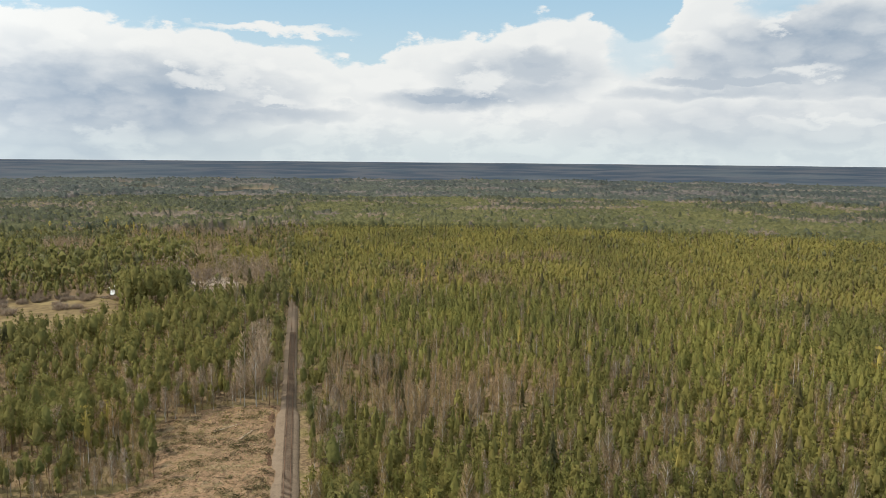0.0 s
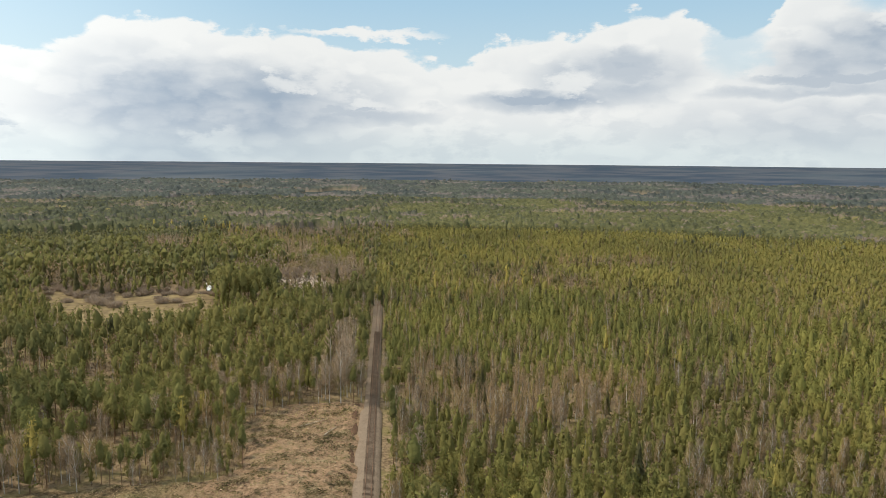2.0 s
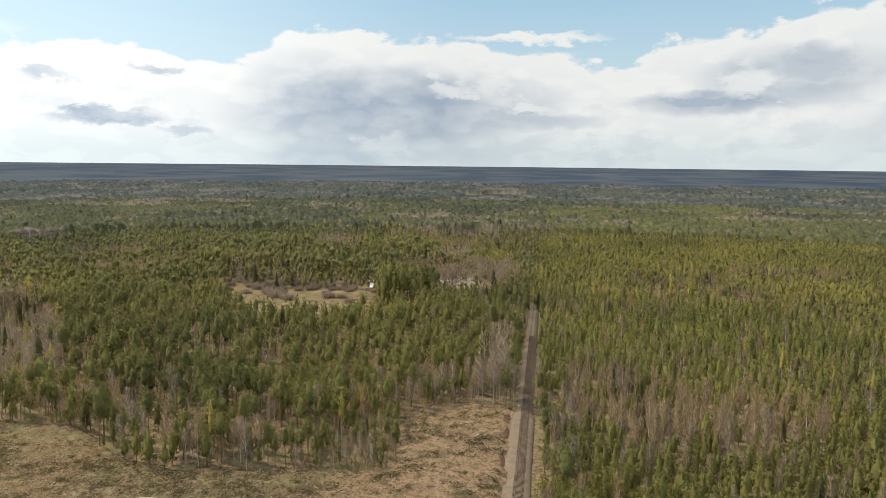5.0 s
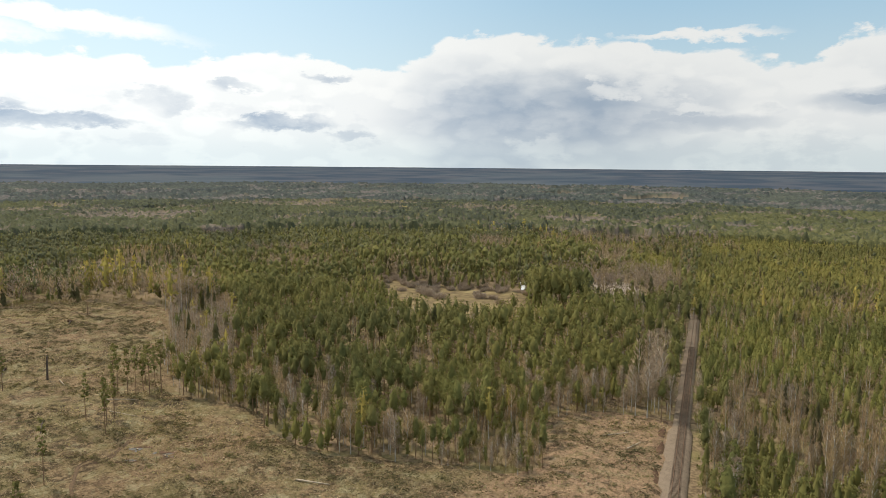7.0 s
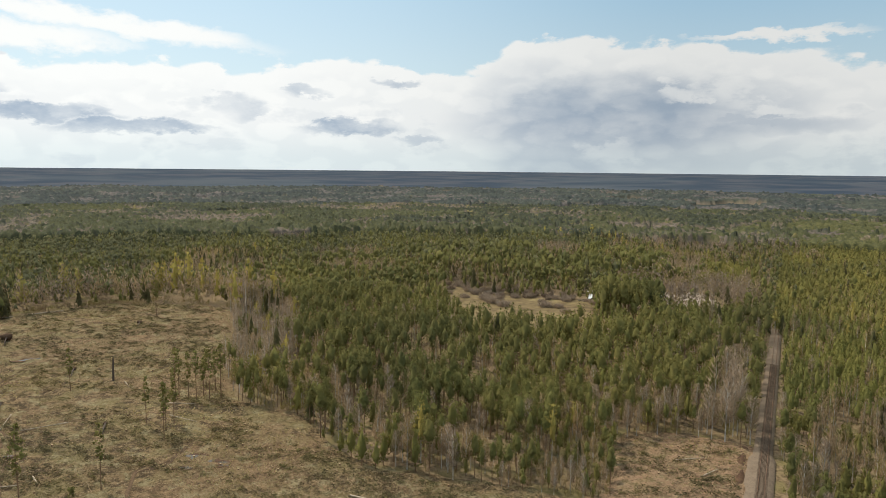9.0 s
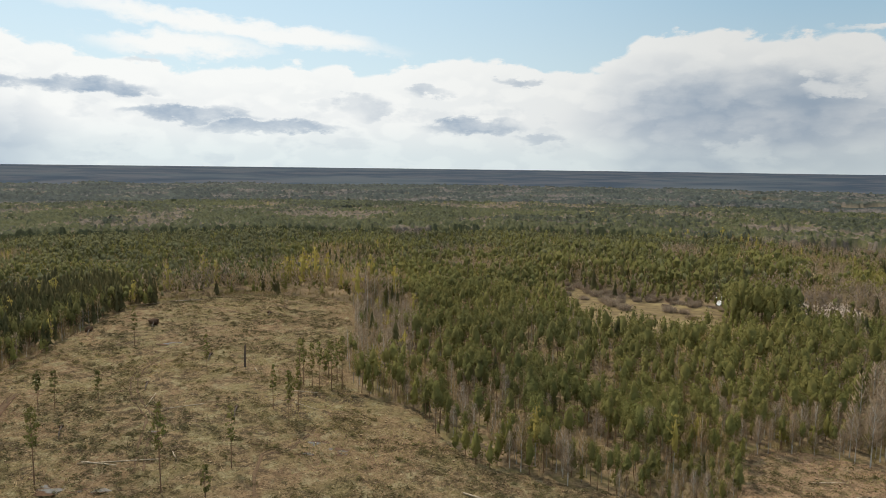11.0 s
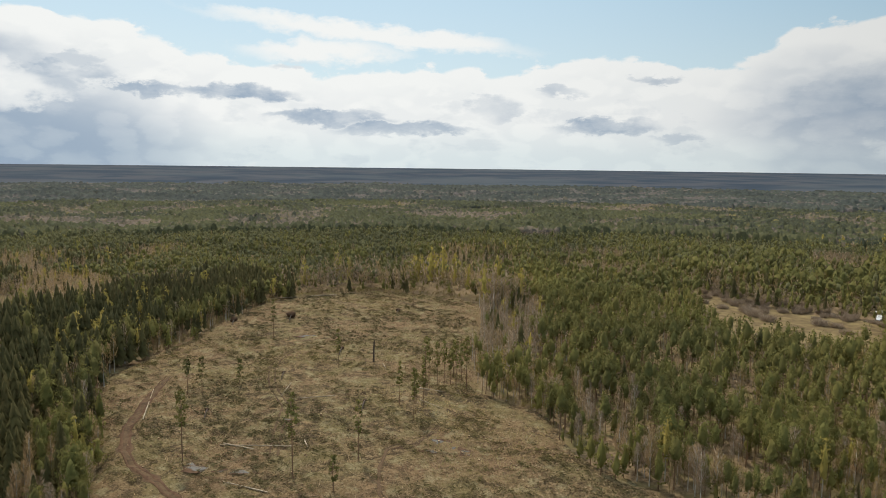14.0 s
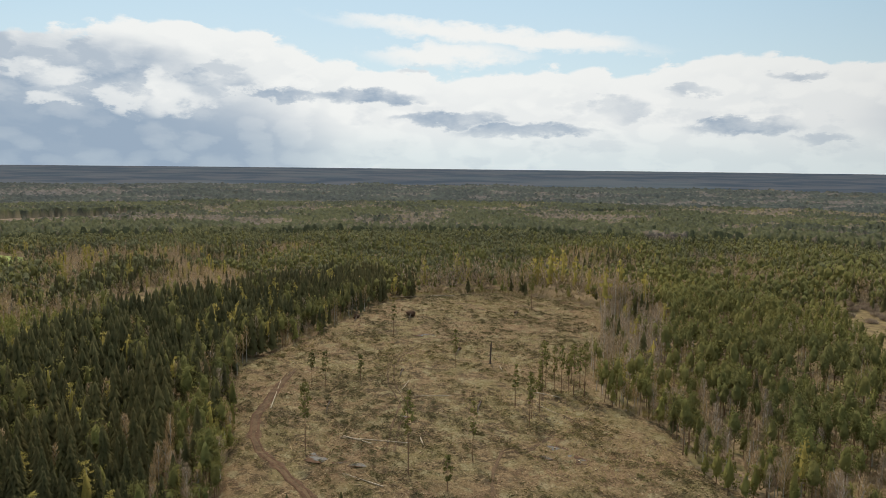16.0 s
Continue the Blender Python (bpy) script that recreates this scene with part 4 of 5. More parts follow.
def near_tree(x, y, cell, seed):
    """Place and number of the tree of a jittered grid that stands nearest."""
    i, j = np.floor(x / cell), np.floor(y / cell)
    best, who = np.full(x.shape, 1e9), np.zeros(x.shape)
    bx, by = np.zeros(x.shape), np.zeros(x.shape)
    for a in (-1, 0, 1):
        for b in (-1, 0, 1):
            u, v = i + a, j + b
            h = np.sin(u * 127.1 + v * 311.7 + seed) * 43758.5453
            h2 = np.sin(u * 269.5 + v * 183.3 + seed) * 24634.6345
            tx, ty = (u + 0.5 + 0.8 * (h - np.floor(h) - 0.5)) * cell, (v + 0.5 + 0.8 * (h2 - np.floor(h2) - 0.5)) * cell
            d = np.hypot(x - tx, y - ty)
            m = d < best
            best, who = np.where(m, d, best), np.where(m, h - np.floor(h), who)
            bx, by = np.where(m, tx, bx), np.where(m, ty, by)
    return best, who, bx, by


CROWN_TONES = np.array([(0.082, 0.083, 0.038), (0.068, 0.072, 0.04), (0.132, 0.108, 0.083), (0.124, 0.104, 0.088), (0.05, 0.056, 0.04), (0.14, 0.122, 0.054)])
# same kinds for the farther ring, greyed and blued by painted haze
HAZED_TONES = np.array([(0.057, 0.064, 0.053), (0.052, 0.06, 0.054), (0.102, 0.091, 0.084), (0.098, 0.09, 0.087), (0.044, 0.052, 0.05), (0.1, 0.094, 0.07)])
CROWN_TALL = np.array([10.0, 13.0, 11.5, 10.5, 14.5, 13.0])


def make_far_canopy(name, r0, r1, across, deep, cell, seed, tones):
    """The roof of the wood where single trees run together: one peak for each tree, coloured by its kind, with haze
    where the tones hold it.
    """
    az = np.radians(np.arange(-38, 107, math.degrees(across / (0.5 * (r0 + r1)))))
    rr = np.arange(r0, r1, deep)
    R, A = np.meshgrid(rr, az, indexing="ij")
    x, y = -np.sin(A) * R, np.cos(A) * R
    x, y = x + rng.uniform(-0.3, 0.3, x.shape) * across, y + rng.uniform(-0.3, 0.3, x.shape) * across
    d, who, tx, ty = near_tree(x, y, cell, seed)
    place, back = np.unique(np.stack([tx.ravel(), ty.ravel()]).round(2), axis=1, return_inverse=True)
    back = back.ravel()
    kind = choose(place[0], place[1])[back].reshape(x.shape)
    tall = CROWN_TALL[kind] * (0.72 + 0.5 * who) * (0.8 + 0.4 * value_noise(tx, ty, 120, 9))
    h = tall - np.minimum((0.75 + 0.3 * (kind == 4)) * d ** 1.25 * 3.4 / cell, tall * 0.75)
    tone = tones[kind] * (0.8 + 0.4 * ((who * 7.13) % 1.0))[..., None]
    # glades and felled strips between the stands
    wob = 60 * (value_noise(x, y, 80, 24) - 0.5)
    glade = (value_noise(x + wob, y, 85, 64) * 0.7 + value_noise(x, y - wob, 230, 65) * 0.3 > 0.76) & (R > 1050)
    for poly in (FAR_BOG, BROWN_HEATH):
        glade |= inside(x, y, poly)
    h = np.where(glade, -0.6, h)
    h[0] = -0.6
    tone = np.where(glade[..., None], np.array((0.15, 0.122, 0.09)), tone)
    z = ground_height(x, y) + h
    nx, ny = x.shape
    idx = np.arange(nx * ny).reshape(nx, ny)
    quads = np.stack([idx[:-1, :-1], idx[:-1, 1:], idx[1:, 1:], idx[1:, :-1]], -1).reshape(-1, 4)
    me = mesh_of(name, np.stack([x, y, z], -1).reshape(-1, 3), quads, [FAR_CROWNS])
    me.polygons.foreach_set("use_smooth", np.ones(len(me.polygons), bool))
    at = me.attributes.new("crown_tone", "FLOAT_COLOR", "POINT")
    at.data.foreach_set("color", np.concatenate([tone.reshape(-1, 3), np.ones((tone.size // 3, 1))], 1).astype(np.float32).ravel())
    tagged(new(name, me), "far wood of pine, spruce and bare birch seen as one roof", "woods", kind="stuff")


make_far_canopy("far_woods", 772, 1300, 2.3, 3.3, 3.9, 1.0, CROWN_TONES)
make_far_canopy("far_woods", 1297, 2150, 3.4, 9.5, 6.5, 2.0, HAZED_TONES)


def make_backdrop():
    """Land beyond the woods, up to the skyline, with the air's blue haze put in as a glow."""
    az = np.radians(np.linspace(-180, 180, 361)[:-1])
    rr = np.geomspace(2130, 4760, 70)
    R, A = np.meshgrid(rr, az, indexing="ij")
    x, y = -np.sin(A) * R, np.cos(A) * R
    z = ground_height(x, y) + (6 + 6 * value_noise(x, y, 160, 81)) * np.clip((4700 - R) / 1800, 0.06, 1) * (R > 2131) - 0.5 * (R < 2131)
    idx = np.arange(R.size).reshape(R.shape)
    nxt = np.roll(idx, -1, 1)
    quads = np.stack([idx[:-1], nxt[:-1], nxt[1:], idx[1:]], -1).reshape(-1, 4)
    me = mesh_of("backdrop_far_land", np.stack([x, y, z], -1).reshape(-1, 3), quads, [HAZED_LAND])
    tagged(new("backdrop_far_land", me), "wooded land far off below the sky, blue-grey with painted haze", "backdrop", kind="structure")


make_backdrop()


# ---- things on the clear-cut ----
def on_clear(x, y):
    return float(clear_height(np.array([float(x)]), np.array([float(y)]))[0])


def make_seed_pines():
    """Pines left standing on the clear-cut: tall bare trunk, small crown."""
    rs = np.random.default_rng(17)
    spots = [(-306, 114, 17), (-248, 120, 15), (-199, 120, 14.5), (-190, 121, 13), (-168, 91, 16.5), (-165, 72, 22), (-189, 51, 19), (-244, 64, 13), (-241, 68, 13),
             (-308, 81, 8), (-246, 82, 9.5), (-154, 78, 9), (-337, 203, 19), (-186, 118, 17), (-194, 126, 14)]
    spots += [(-211, 137, 18), (-210, 141, 16), (-207, 142, 17), (-204, 145, 18), (-202, 148, 18.3), (-214, 140, 16.5), (-209, 146, 12.5), (-215, 151, 14), (-211, 152, 15)]
    for x, y, h in spots:
        small = h < 10
        ob = hold("seed_pine", x, y, on_clear(x, y) - 0.1, float(rs.uniform(0, 360)))
        n = 460 if h > 18 else 280
        low = h * (0.3 if small else rs.uniform(0.4, 0.55))
        crown = pine_crown(rs, n, h, low, 1.0 if h < 18 else 1.5, 0.46, 0.4, 0.6)
        part("trunk", mesh_of("trunk", *pine_stem(rs, h, low, 0.15 if h < 18 else 0.2, 6, 8), [BARK]), ob)
        part("crown", crown_mesh(crown, [PINE_DARK]), ob)
        tagged(ob, "lone pine with a thin bare trunk on clear-cut ground", "tree", "seed pines of the clear-cut")


make_seed_pines()
for x, y, h in ((-153, 40, 0.45), (-150, 48, 0.42), (-149, 51, 0.5), (-152, 37, 0.4), (-154, 31, 0.42), (-156, 21, 0.44)):
    single("spruce", x, y, on_clear(x, y) - 0.1, h, h * 1.25, x * 31 % 360, int(-x) % 5, "spruce_trees of the wood")


def make_snag(x, y, h):
    rs = np.random.default_rng(3)
    v, f = tube([(0, 0, -0.2), (0.1, 0, h * 0.5), (0.25, 0.1, h * 0.9), (0.5, 0.1, h)], [0.4, 0.33, 0.28, 0.06], 8)
    ob = hold("broken_trunk", x, y, on_clear(x, y))
    part("trunk", mesh_of("trunk", v, f, [DARK_BARK]), ob)
    for k in range(5):
        z, w = h * (0.3 + 0.13 * k), k * 2.1
        part("branch_stub", mesh_of("branch_stub", *tube([(0.1, 0, z), (math.cos(w) * 0.9, math.sin(w) * 0.9, z + 0.3)], [0.07, 0.03], 4), [DARK_BARK]), ob)
    tagged(ob, "tall broken dead trunk standing on clear-cut ground", "tree trunk")


make_snag(-248, 135, 9.0)


def make_log(a, b, r, mat=LOG, label="long pale felled log lying on clear-cut ground"):
    a, b = np.array(a, float), np.array(b, float)
    n = 7
    pts = []
    for k in range(n):
        p = a + (b - a) * k / (n - 1)
        pts.append((p[0] - a[0], p[1] - a[1], 0))
    zs = [on_clear(a[0] + p[0], a[1] + p[1]) for p in pts]
    line = np.polyfit(np.linspace(0, 1, n), zs, 1)
    pts = [(p[0], p[1], line[0] * k / (n - 1) + r * 0.9) for k, p in enumerate(pts)]
    ob = hold("felled_log", a[0], a[1], float(line[1]) + 0.12)
    v, f = tube(pts, [r * (1 - 0.45 * k / (n - 1)) for k in range(n)], 8)
    part("bole", mesh_of("bole", v, f, [mat]), ob)
    disc = [(math.cos(w) * 0.0, math.cos(w) * r, pts[0][2] + math.sin(w) * r) for w in np.linspace(0, 2 * math.pi, 10, endpoint=False)]
    d = (b - a) / np.linalg.norm(b - a)
    disc = [(-d[0] * 0.02 - d[1] * q[1], -d[1] * 0.02 + d[0] * q[1], q[2]) for q in disc]
    part("cut_face", mesh_of("cut_face", disc, [tuple(range(10))], [CUT]), ob, "pale sawn end of the log")
    tagged(ob, label, "log", "felled logs")


for a, b, r in (((-225, 47), (-254, 55), 0.2), ((-195, 62), (-184, 79), 0.2), ((-186, 83), (-181, 82), 0.24), ((-244, 137), (-237, 135), 0.26), ((-195, 63), (-187, 69), 0.24),
                ((-211, 134), (-203, 139), 0.2), ((-119, 126), (-110, 128), 0.24), ((-216, 105), (-222, 92), 0.18), ((-236, 97), (-226, 90), 0.16), ((-160, 64), (-172, 57), 0.18),
                ((-398, 143), (-395, 158), 0.4), ((-393, 166), (-389, 180), 0.35), ((-200, 128), (-190, 131), 0.14), ((-66, 196), (-60, 200), 0.14), ((-57, 190), (-55, 196), 0.18)):
    make_log(a, b, r)


def make_root_plate(x, y, h):
    """An upturned disc of roots and soil."""
    rs = np.random.default_rng(int(-x))
    n = 14
    v = [(0, -0.5, h * 0.45), (0, 0.35, h * 0.45)]
    for k in range(n):
        w = 2 * math.pi * k / n
        q = rs.uniform(0.75, 1.2)
        v.append((math.cos(w) * h * 0.75 * q, rs.normal(0, 0.15), max(h * 0.45 + math.sin(w) * h * 0.6 * q, -0.2)))
    f = [(0, 2 + k, 2 + (k + 1) % n) for k in range(n)] + [(1, 2 + (k + 1) % n, 2 + k) for k in range(n)]
    ob = hold("root_plate", x, y, on_clear(x, y), float(math.degrees(math.atan2(y - 16, x + 7)) + 90))
    part("soil_disc", mesh_of("soil_disc", v, f, [SOIL]), ob)
    for k in range(9):
        w = 2 * math.pi * k / 9 + 0.3
        tip = (math.cos(w) * h * 0.95, rs.normal(0, 0.3), max(h * 0.45 + math.sin(w) * h * 0.8, 0.0))
        part("root", mesh_of("root", *tube([(0, 0, h * 0.45), tip], [0.12, 0.03], 4), [DARK_BARK]), ob)
    part("fallen_trunk", mesh_of("fallen_trunk", *tube([(0, 0.2, h * 0.4), (0.6, 5, 0.6), (1, 10, 0.25)], [0.3, 0.24, 0.1], 7), [DARK_BARK]), ob)
    tagged(ob, "upturned root plate of dark soil with a fallen trunk", "root plate", "upturned root plates")


for x, y, h in ((-339, 134, 3.2), (-348, 108, 2.4), (-208, 112, 0.8), (-226, 66, 0.9), (-252, 100, 0.8), (-272, 132, 1.2), (-330, 190, 1.5)):
    make_root_plate(x, y, h)


def make_stumps():
    rs = np.random.default_rng(23)
    built = []
    for k in range(4):
        h, r = 0.2 + 0.08 * k, 0.15 + 0.035 * k
        ring = [2 * math.pi * s / 9 for s in range(9)]
        v = [(math.cos(w) * r * 1.35, math.sin(w) * r * 1.35, -0.15) for w in ring] + [(math.cos(w) * r, math.sin(w) * r, h + 0.03 * math.sin(w)) for w in ring]
        f = [(s, (s + 1) % 9, 9 + (s + 1) % 9, 9 + s) for s in range(9)]
        top = [(math.cos(w) * r * 0.96, math.sin(w) * r * 0.96, h + 0.012 + 0.03 * math.sin(w)) for w in ring]
        built.append((mesh_of("bark", v, f, [BARK]), mesh_of("cut_face", top, [tuple(range(9))], [CUT])))
    count = 0
    while count < 290:
        x, y = rs.uniform(-390, -45), rs.uniform(25, 235)
        if not inside(np.array([x]), np.array([y]), CLEARCUT)[0] or gap_to(np.array([x]), np.array([y]), CLEARCUT)[0] < 3:
            continue
        ob = hold("tree_stump", x, y, on_clear(x, y), float(rs.uniform(0, 360)))
        a, b = built[int(rs.integers(0, 4))]
        part("bark", a, ob)
        part("cut_face", b, ob, "pale sawn top")
        tagged(ob, "low tree stump with a pale sawn top on clear-cut ground", "stump", "stumps of the clear-cut")
        count += 1


make_stumps()


RUTS = [(-268, 63), (-254, 56), (-240, 50), (-220, 42), (-203, 39), (-192, 40), (-181, 43), (-172, 45), (-155, 48)]
MUD = plain("churned_mud", (0.06, 0.04, 0.025), (0.14, 0.092, 0.055), 1.2, 0.9, 0.5)


def off_ruts(x, y):
    """Distance to the wheel track."""
    best = np.full(np.shape(x), 1e9)
    for (x0, y0), (x1, y1) in zip(RUTS, RUTS[1:]):
        dx, dy = x1 - x0, y1 - y0
        s = np.clip(((x - x0) * dx + (y - y0) * dy) / (dx * dx + dy * dy), 0, 1)
        best = np.minimum(best, np.hypot(x - x0 - s * dx, y - y0 - s * dy))
    return best


def in_clear(rs, n, margin=1.5):
    x, y = rs.uniform(-394, -35, n), rs.uniform(5, 240, n)
    ok = inside(x, y, CLEARCUT) & (gap_to(x, y, CLEARCUT) > margin) & (off_ruts(x, y) > 2.4)
    return x[ok], y[ok]


def make_slash():
    """Felling waste: loose sticks, and low heaps of twigs in rough rows."""
    rs = np.random.default_rng(29)
    x, y = in_clear(rs, 120000)
    rows = value_noise(x * 0.94 + y * 0.34, (y * 0.94 - x * 0.34) * 2.6, 17, 41)
    ok = rs.uniform(0, 1, len(x)) < np.clip((rows - 0.2) * 1.6, 0.12, 1)
    x, y = x[ok], y[ok]
    n = len(x)
    z = clear_height(x, y)
    w, length = rs.uniform(0, 2 * math.pi, n), rs.uniform(0.5, 2.6, n)
    p = np.stack([x, y, z + 0.04], 1)
    d = np.stack([np.cos(w), np.sin(w), rs.uniform(0.0, 0.3, n)], 1) * length[:, None]
    side = np.stack([-np.sin(w), np.cos(w), rs.uniform(-0.6, 0.6, n)], 1) * rs.uniform(0.05, 0.14, n)[:, None]
    v = np.stack([p - side, p + side, p + d], 1).reshape(-1, 3)
    me = mesh_of("slash_sticks", v, np.arange(n * 3).reshape(-1, 3), [BRUSH])
    tagged(new("slash_sticks", me), "loose grey-brown sticks of felling waste", "felling waste", kind="stuff")
    x, y = in_clear(rs, 15000, 2.0)
    rows = value_noise(x * 0.94 + y * 0.34, (y * 0.94 - x * 0.34) * 2.6, 17, 41)
    ok = rows + rs.uniform(-0.25, 0.25, len(x)) > 0.52
    x, y = x[ok], y[ok]
    vs = []
    for a, b in zip(x, y):
        k = int(rs.integers(14, 34))
        lx, wy, turn = rs.uniform(0.8, 3.4), rs.uniform(0.4, 1.1), rs.normal(0.3, 0.5)
        q = rs.normal(0, 0.5, (k, 2)) * (lx, wy)
        px, py = a + q[:, 0] * math.cos(turn) - q[:, 1] * math.sin(turn), b + q[:, 0] * math.sin(turn) + q[:, 1] * math.cos(turn)
        hz = rs.uniform(0.0, 0.75, k) * np.exp(-(q[:, 0] / lx) ** 2 - (q[:, 1] / wy) ** 2)
        p = np.stack([px, py, hz], 1)
        d = rs.normal(0, 0.55, (k, 3)) * (1, 1, 0.45)
        s = np.cross(d, rs.normal(size=(k, 3)))
        s *= rs.uniform(0.06, 0.16, (k, 1)) / np.linalg.norm(s, axis=1)[:, None]
        vs.append(np.stack([p - s, p + s, p + d], 1).reshape(-1, 3))
    v = np.concatenate(vs)
    v[:, 2] += clear_height(v[:, 0], v[:, 1]) + 0.05
    me = mesh_of("brush_heaps", v, np.arange(len(v)).reshape(-1, 3), [HEAP])
    tagged(new("brush_heaps", me), "low dark heaps of brushwood in rough rows", "brushwood", kind="stuff")
    x, y = in_clear(rs, 48000, 1.0)
    ok = value_noise(x, y, 19, 51) + rs.uniform(-0.2, 0.2, len(x)) > 0.5
    x, y = x[ok], y[ok]
    n = len(x)
    p = np.stack([x, y, clear_height(x, y)], 1)
    w = rs.uniform(0, 2 * math.pi, n)
    s = np.stack([np.cos(w), np.sin(w), np.zeros(n)], 1) * rs.uniform(0.15, 0.45, (n, 1))
    tip = p + np.stack([rs.normal(0, 0.2, n), rs.normal(0, 0.2, n), rs.uniform(0.25, 0.6, n)], 1)
    me = mesh_of("grass_tussocks", np.stack([p - s, p + s, tip], 1).reshape(-1, 3), np.arange(n * 3).reshape(-1, 3), [TUSSOCK])
    tagged(new("grass_tussocks", me), "pale dry grass tussocks on the clear-cut", "grass", kind="stuff")


HEAP = leafy("brushwood", (0.058, 0.045, 0.026), (0.26, 0.205, 0.112), (0.13, 0.114, 0.05), 0.9, 0.2)
TUSSOCK = leafy("dry_tussock", (0.26, 0.2, 0.105), (0.45, 0.365, 0.21), (0.29, 0.245, 0.1), 0.9, 0.35)
make_slash()


def ribbon(name, path, widths, mat, lift, step=1.2, cross=4, top=None):
    """A strip along a curved line in the plan, lying on the ground."""
    path = np.array(path, float)
    seg = np.concatenate([[0], np.cumsum(np.hypot(*np.diff(path, axis=0).T))])
    s = np.arange(0, seg[-1], step)
    x, y = np.interp(s, seg, path[:, 0]), np.interp(s, seg, path[:, 1])
    for _ in range(6):
        x[1:-1], y[1:-1] = (x[:-2] + x[1:-1] * 2 + x[2:]) / 4, (y[:-2] + y[1:-1] * 2 + y[2:]) / 4
    dx, dy = np.gradient(x), np.gradient(y)
    n = np.hypot(dx, dy)
    w = np.interp(s, np.linspace(0, s[-1], len(widths)), widths) * (0.55 + 0.9 * value_noise(s, s * 0, 3, 3))
    o = np.linspace(-0.5, 0.5, cross)
    gx = x[:, None] - (dy / n)[:, None] * w[:, None] * o
    gy = y[:, None] + (dx / n)[:, None] * w[:, None] * o
    z = (top or ground_height)(gx, gy) + lift - 0.1 * (np.abs(o) > 0.4)
    idx = np.arange(gx.size).reshape(gx.shape)
    q = np.stack([idx[:-1, :-1], idx[1:, :-1], idx[1:, 1:], idx[:-1, 1:]], -1).reshape(-1, 4)
    return new(name, mesh_of(name, np.stack([gx, gy, z], -1).reshape(-1, 3), q, [mat]))


tagged(ribbon("ground_wheel_track", RUTS, (1.4, 2.4, 3.4, 3.0, 2.6), MUD, 0.15, 0.7, 9, clear_height), "strip of churned reddish mud over the clear-cut", "wheel track", kind="structure")
for off in (-1.1, 1.1):
    tagged(ribbon("ground_rut", [(x + off * 0.5, y + off * 0.9) for x, y in RUTS], (0.5, 0.8, 1.0, 0.9, 0.8), RUT, 0.24, 0.7, 5, clear_height), "muddy wheel rut curving over the clear-cut", "wheel rut", kind="structure")
TRACK = [(-290, 125), (-276, 109), (-262, 99), (-245, 93), (-232, 90), (-215, 88), (-197, 79), (-180, 72)]
for off in (-1.0, 1.0):
    tagged(ribbon("ground_rut", [(x + off * 0.5, y + off) for x, y in TRACK], (0.5, 0.8, 0.6), MUD, 0.14, 1.0, 5, clear_height), "faint wheel rut across the clear-cut", "wheel rut", kind="structure")
TRACK2 = [(-178, 122), (-168, 108), (-171, 101), (-160, 93), (-148, 87), (-130, 84)]
for off in (-1.0, 1.0):
    tagged(ribbon("ground_rut", [(x + off * 0.8, y - off * 0.6) for x, y in TRACK2], (0.5, 0.8, 0.6), MUD, 0.14, 1.0, 5, clear_height), "faint wheel rut across the clear-cut", "wheel rut", kind="structure")


def make_puddle(x, y, lx, ly, turn, seed):
    rs = np.random.default_rng(seed)
    n = 26
    w = np.linspace(0, 2 * math.pi, n, endpoint=False)
    r = 1 + 0.28 * np.sin(w * 2 + rs.uniform(0, 6)) + 0.2 * np.sin(w * 5 + rs.uniform(0, 6)) + 0.1 * np.sin(w * 9)
    px, py = lx * r * np.cos(w), ly * r * np.sin(w)
    c, s = math.cos(radians(turn)), math.sin(radians(turn))
    gx, gy = x + c * px - s * py, y + s * px + c * py
    level = float(np.percentile(clear_height(gx, gy), 35)) + 0.05
    v = np.stack([gx, gy, np.full(n, level)], 1)
    mx, my = x + (gx - x) * 1.5, y + (gy - y) * 1.7
    mud = np.stack([mx, my, np.full(n, level - 0.03)], 1)
    tagged(new("ground_mud", mesh_of("ground_mud", mud, [tuple(range(n))], [RUT])), "wet dark mud round a puddle", "mud", kind="structure")
    tagged(new("water_puddle", mesh_of("water_puddle", v, [tuple(range(n))], [WATER])), "shallow puddle of brown water among slash", "puddle", kind="structure")


for k, q in enumerate(((-181, 56, 5, 1.8, 50), (-176, 61, 3, 1.2, 60), (-188, 52, 2.5, 0.9, 40), (-165, 116, 4.5, 1.6, 20), (-158, 118, 2.6, 1.2, 10), (-162, 111, 2.2, 0.8, 40), (-300, 128, 4, 1.3, 60), (-206, 84, 2, 0.8, 30))):
    make_puddle(*q, 60 + k)

# ---- stream and bushes by the meadow ----
STREAM = [(-214, 455), (-207, 440), (-203, 424), (-195, 410), (-190, 397), (-194, 387), (-204, 378), (-213, 368), (-226, 361), (-240, 360)]
tagged(ribbon("water_stream", STREAM, (4.5, 4.5, 4.2, 3.4, 2.4, 2.0, 1.8), WATER, 0.5, 2.0), "narrow dark stream winding through dry grass", "stream", kind="structure")
# the sky's reflection on this stretch of water, painted as a white strip
GLINT = plain("painted_sky_glint", (0.7, 0.72, 0.72), (0.86, 0.87, 0.86), 0.8, 0.4)
tagged(ribbon("water_glint", [(-206, 438), (-203, 424), (-196, 411), (-190.5, 398)], (1.4, 2.8, 2.0, 2.6), GLINT, 0.62, 1.5), "bright sky reflection on the stream, painted white", "stream", kind="structure")


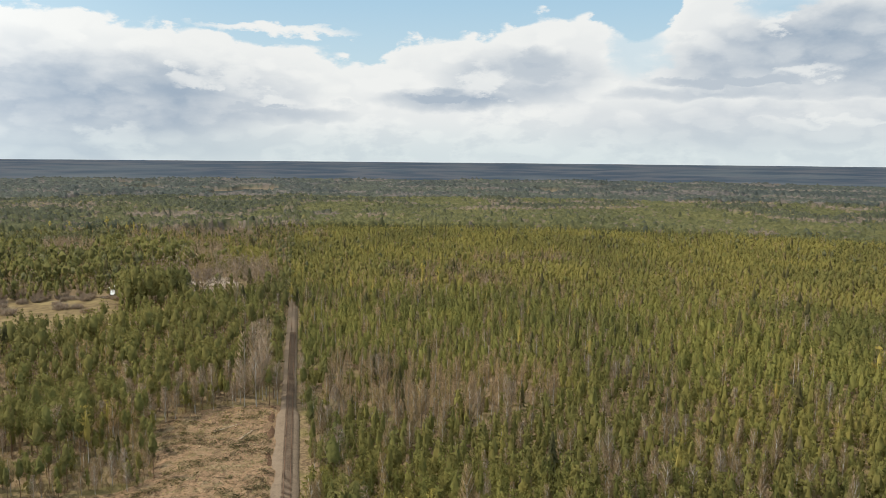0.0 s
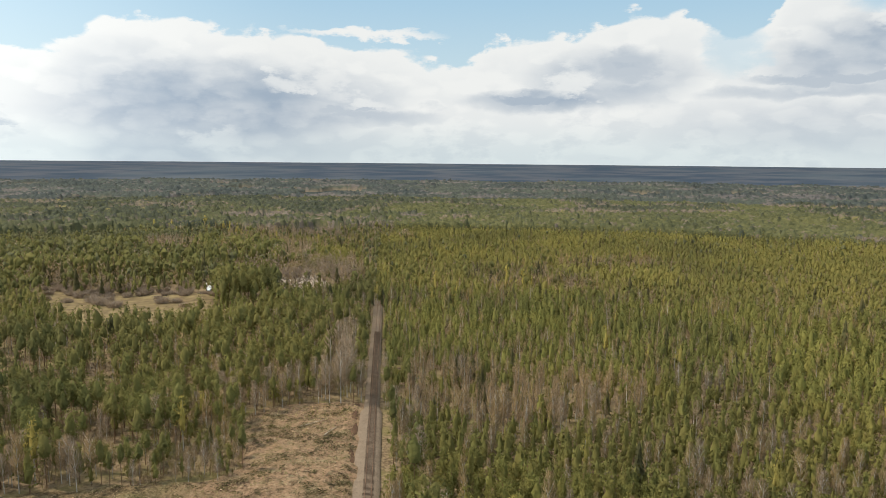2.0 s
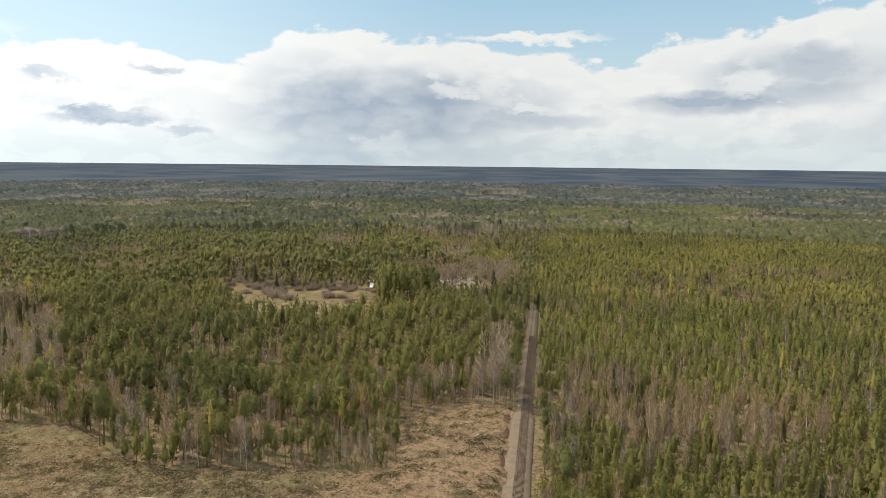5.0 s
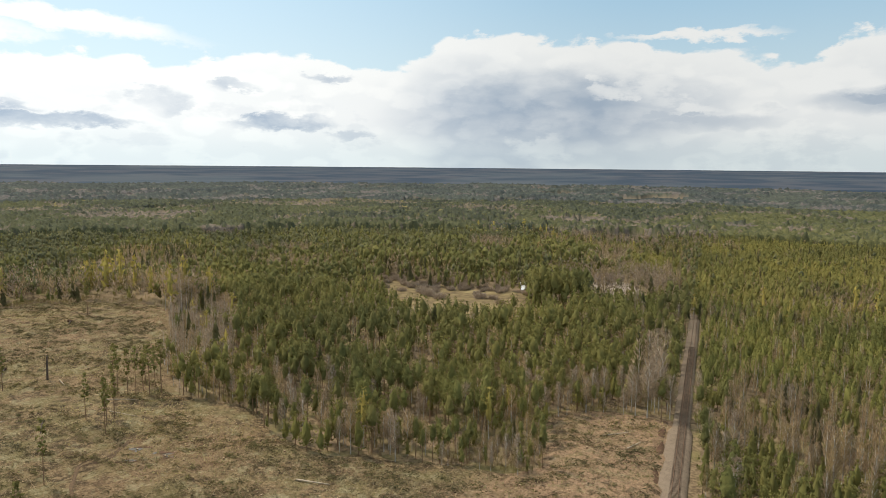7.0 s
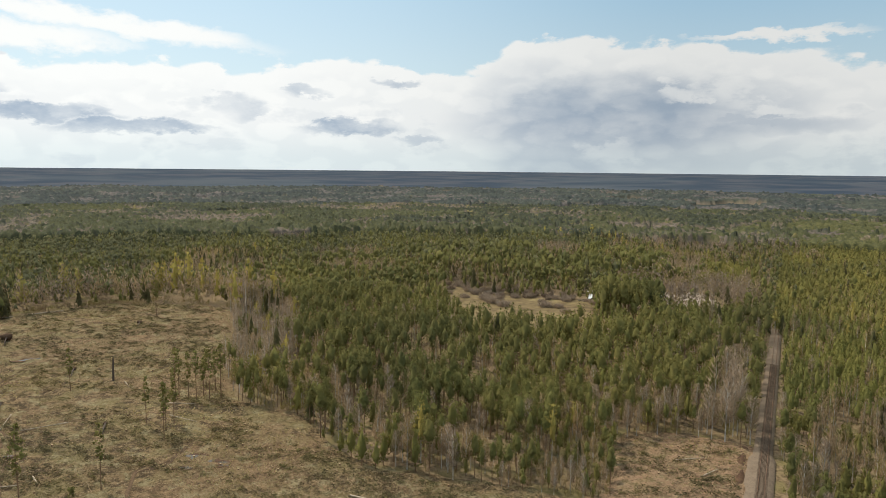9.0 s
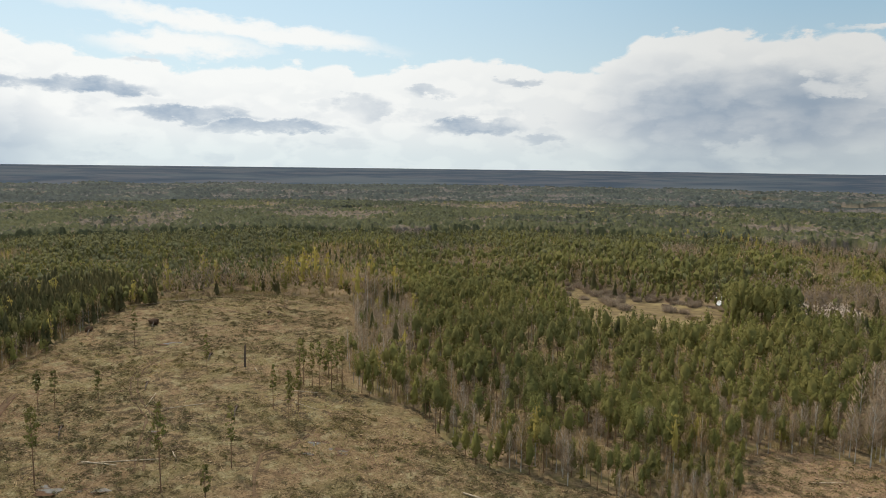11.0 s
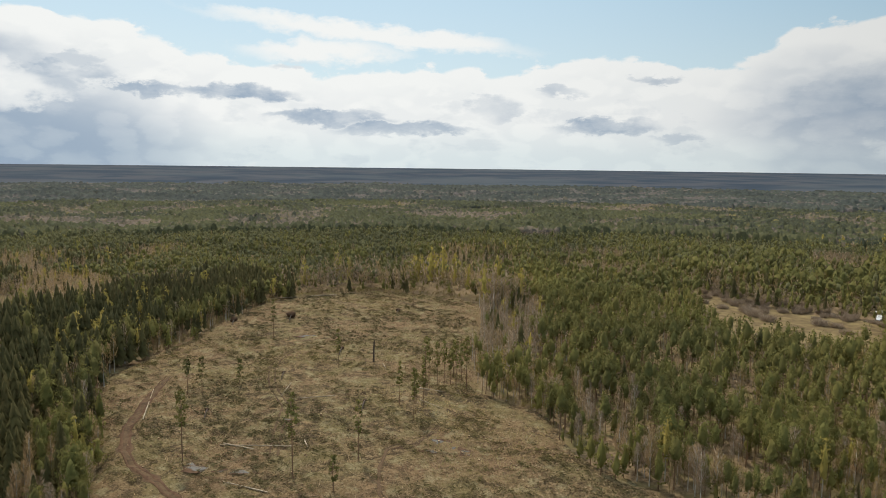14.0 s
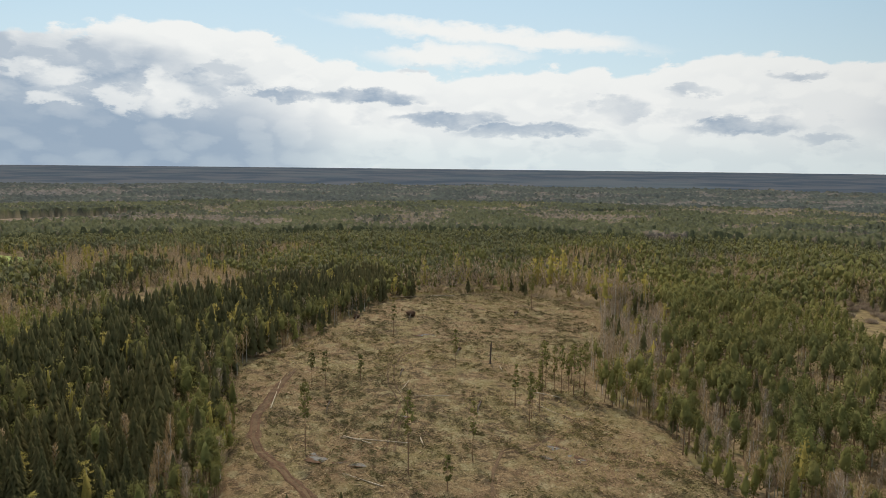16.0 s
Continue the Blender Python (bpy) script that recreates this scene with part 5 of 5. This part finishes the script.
def make_bush(x, y, r, h, seed, mat=TWIG_GREY):
    rs = np.random.default_rng(seed)
    n = 420
    a, q = rs.uniform(0, 2 * math.pi, n), rs.uniform(0, 1, n) ** 0.6
    p = np.stack([np.cos(a) * q * r * 0.7, np.sin(a) * q * r * 0.7, rs.uniform(0, 0.45, n) * h], 1)
    d = np.stack([np.cos(a) * q * 0.5 * r, np.sin(a) * q * 0.5 * r, (1 - 0.45 * q * q) * h * rs.uniform(0.35, 0.6, n)], 1)
    s = np.cross(d, rs.normal(size=(n, 3)))
    s *= 0.11 / np.linalg.norm(s, axis=1)[:, None]
    ob = hold("bush", x, y, float(ground_height(x, y)) + 0.2)
    part("twig_crown", mesh_of("twig_crown", np.stack([p - s, p + s, p + d], 1).reshape(-1, 3), np.arange(n * 3).reshape(-1, 3), [mat]), ob)
    part("stem_clump", mesh_of("stem_clump", *joined([tube([(0, 0, -0.2), (math.cos(k * 1.3) * r * 0.5, math.sin(k * 1.3) * r * 0.5, h * 0.6)], [0.07, 0.02], 4) for k in range(5)]), [DARK_BARK]), ob)
    tagged(ob, "leafless grey-brown willow bush by the dry meadow", "bush", "bushes by the meadow")


rb = np.random.default_rng(31)
for k in range(46):
    u = rb.uniform(0, 1)
    x, y = -290 + 100 * u + rb.normal(0, 5), 391 - 8 * u + rb.normal(0, 7)
    make_bush(x, y, rb.uniform(2, 4), rb.uniform(2.5, 5), k)
for k, (x, y) in enumerate(((-246, 372), (-238, 372), (-232, 362), (-254, 380), (-222, 378), (-262, 372), (-270, 380), (-276, 372), (-192, 362), (-182, 352), (-250, 352), (-266, 356))):
    make_bush(x, y, 3.4, 3.6, 80 + k)
for k in range(16):
    make_bush(-203 + 48 * (k % 8) / 7 + rb.normal(0, 2), 452 + 18 * (k // 8) + rb.normal(0, 3), rb.uniform(4, 5.5), rb.uniform(5, 7.5), 200 + k)
for k, (x, y) in enumerate(((-232, 352), (-228, 349), (-238, 356), (-218, 345), (-199, 359), (-252, 366))):
    make_bush(x, y, 4.6, 5.5, 240 + k)
for k in range(60):
    x, y = -232 + rb.normal(0, 28), 735 + rb.normal(0, 34)
    make_bush(x, y, rb.uniform(3, 6), rb.uniform(4, 7), 120 + k)

# ---- sleepers, one by one ----
for k in range(290):
    ob = new("sleeper", sleeper_mesh)
    ob.parent, ob.matrix_parent_inverse = railway, railway.matrix_world.inverted()
    s = -18 + k * 0.62
    ob.matrix_world = pose(*along(s, rng.normal(0, 0.03), 0.76), 0, 0, rail_turn + rng.normal(0, 0.6))
    ob.matrix_parent_inverse = Matrix.Identity(4)
    ob.matrix_basis = railway.matrix_world.inverted() @ pose(*along(s, rng.normal(0, 0.03), 0.76), 0, 0, rail_turn + rng.normal(0, 0.6))


# ---- undergrowth below the pine stand and along the edges ----
def make_undergrowth():
    rs = np.random.default_rng(37)
    x, y = rs.uniform(-420, -40, 42000), rs.uniform(20, 330, 42000)
    edge = gap_to(x, y, CLEARCUT)
    side, s = rail_gap(x, y)
    ok = ~inside(x, y, CLEARCUT) & ~inside(x, y, MEADOWS[0]) & (side < -4) & ((edge < 14) | (edge < 70) & (x > -330) & (y > 135)) & (edge > 0.5)
    ok &= value_noise(x, y, 11, 91) + rs.uniform(-0.25, 0.25, len(x)) > 0.45
    x, y = x[ok][:8000], y[ok][:8000]
    vs = []
    for a, b in zip(x, y):
        k = 16
        h, r = rs.uniform(1.2, 4.5), rs.uniform(0.6, 1.3)
        w, q = rs.uniform(0, 2 * math.pi, k), rs.uniform(0, 1, k)
        p = np.stack([a + np.cos(w) * q * r * 0.6, b + np.sin(w) * q * r * 0.6, rs.uniform(0, 0.5, k) * h], 1)
        d = np.stack([np.cos(w) * q * r * 0.5, np.sin(w) * q * r * 0.5, rs.uniform(0.3, 0.5, k) * h], 1)
        t = np.cross(d, rs.normal(size=(k, 3)))
        t *= 0.055 / np.linalg.norm(t, axis=1)[:, None]
        vs.append(np.stack([p - t, p + t, p + d], 1).reshape(-1, 3))
    v = np.concatenate(vs)
    me = mesh_of("undergrowth", v, np.arange(len(v)).reshape(-1, 3), [UNDER])
    tagged(new("undergrowth", me), "bare brown shrubs and saplings under the pines", "undergrowth", kind="stuff")


UNDER = leafy("bare_saplings", (0.17, 0.115, 0.07), (0.34, 0.25, 0.16), (0.24, 0.2, 0.08), 0.85, 0.3)
make_undergrowth()
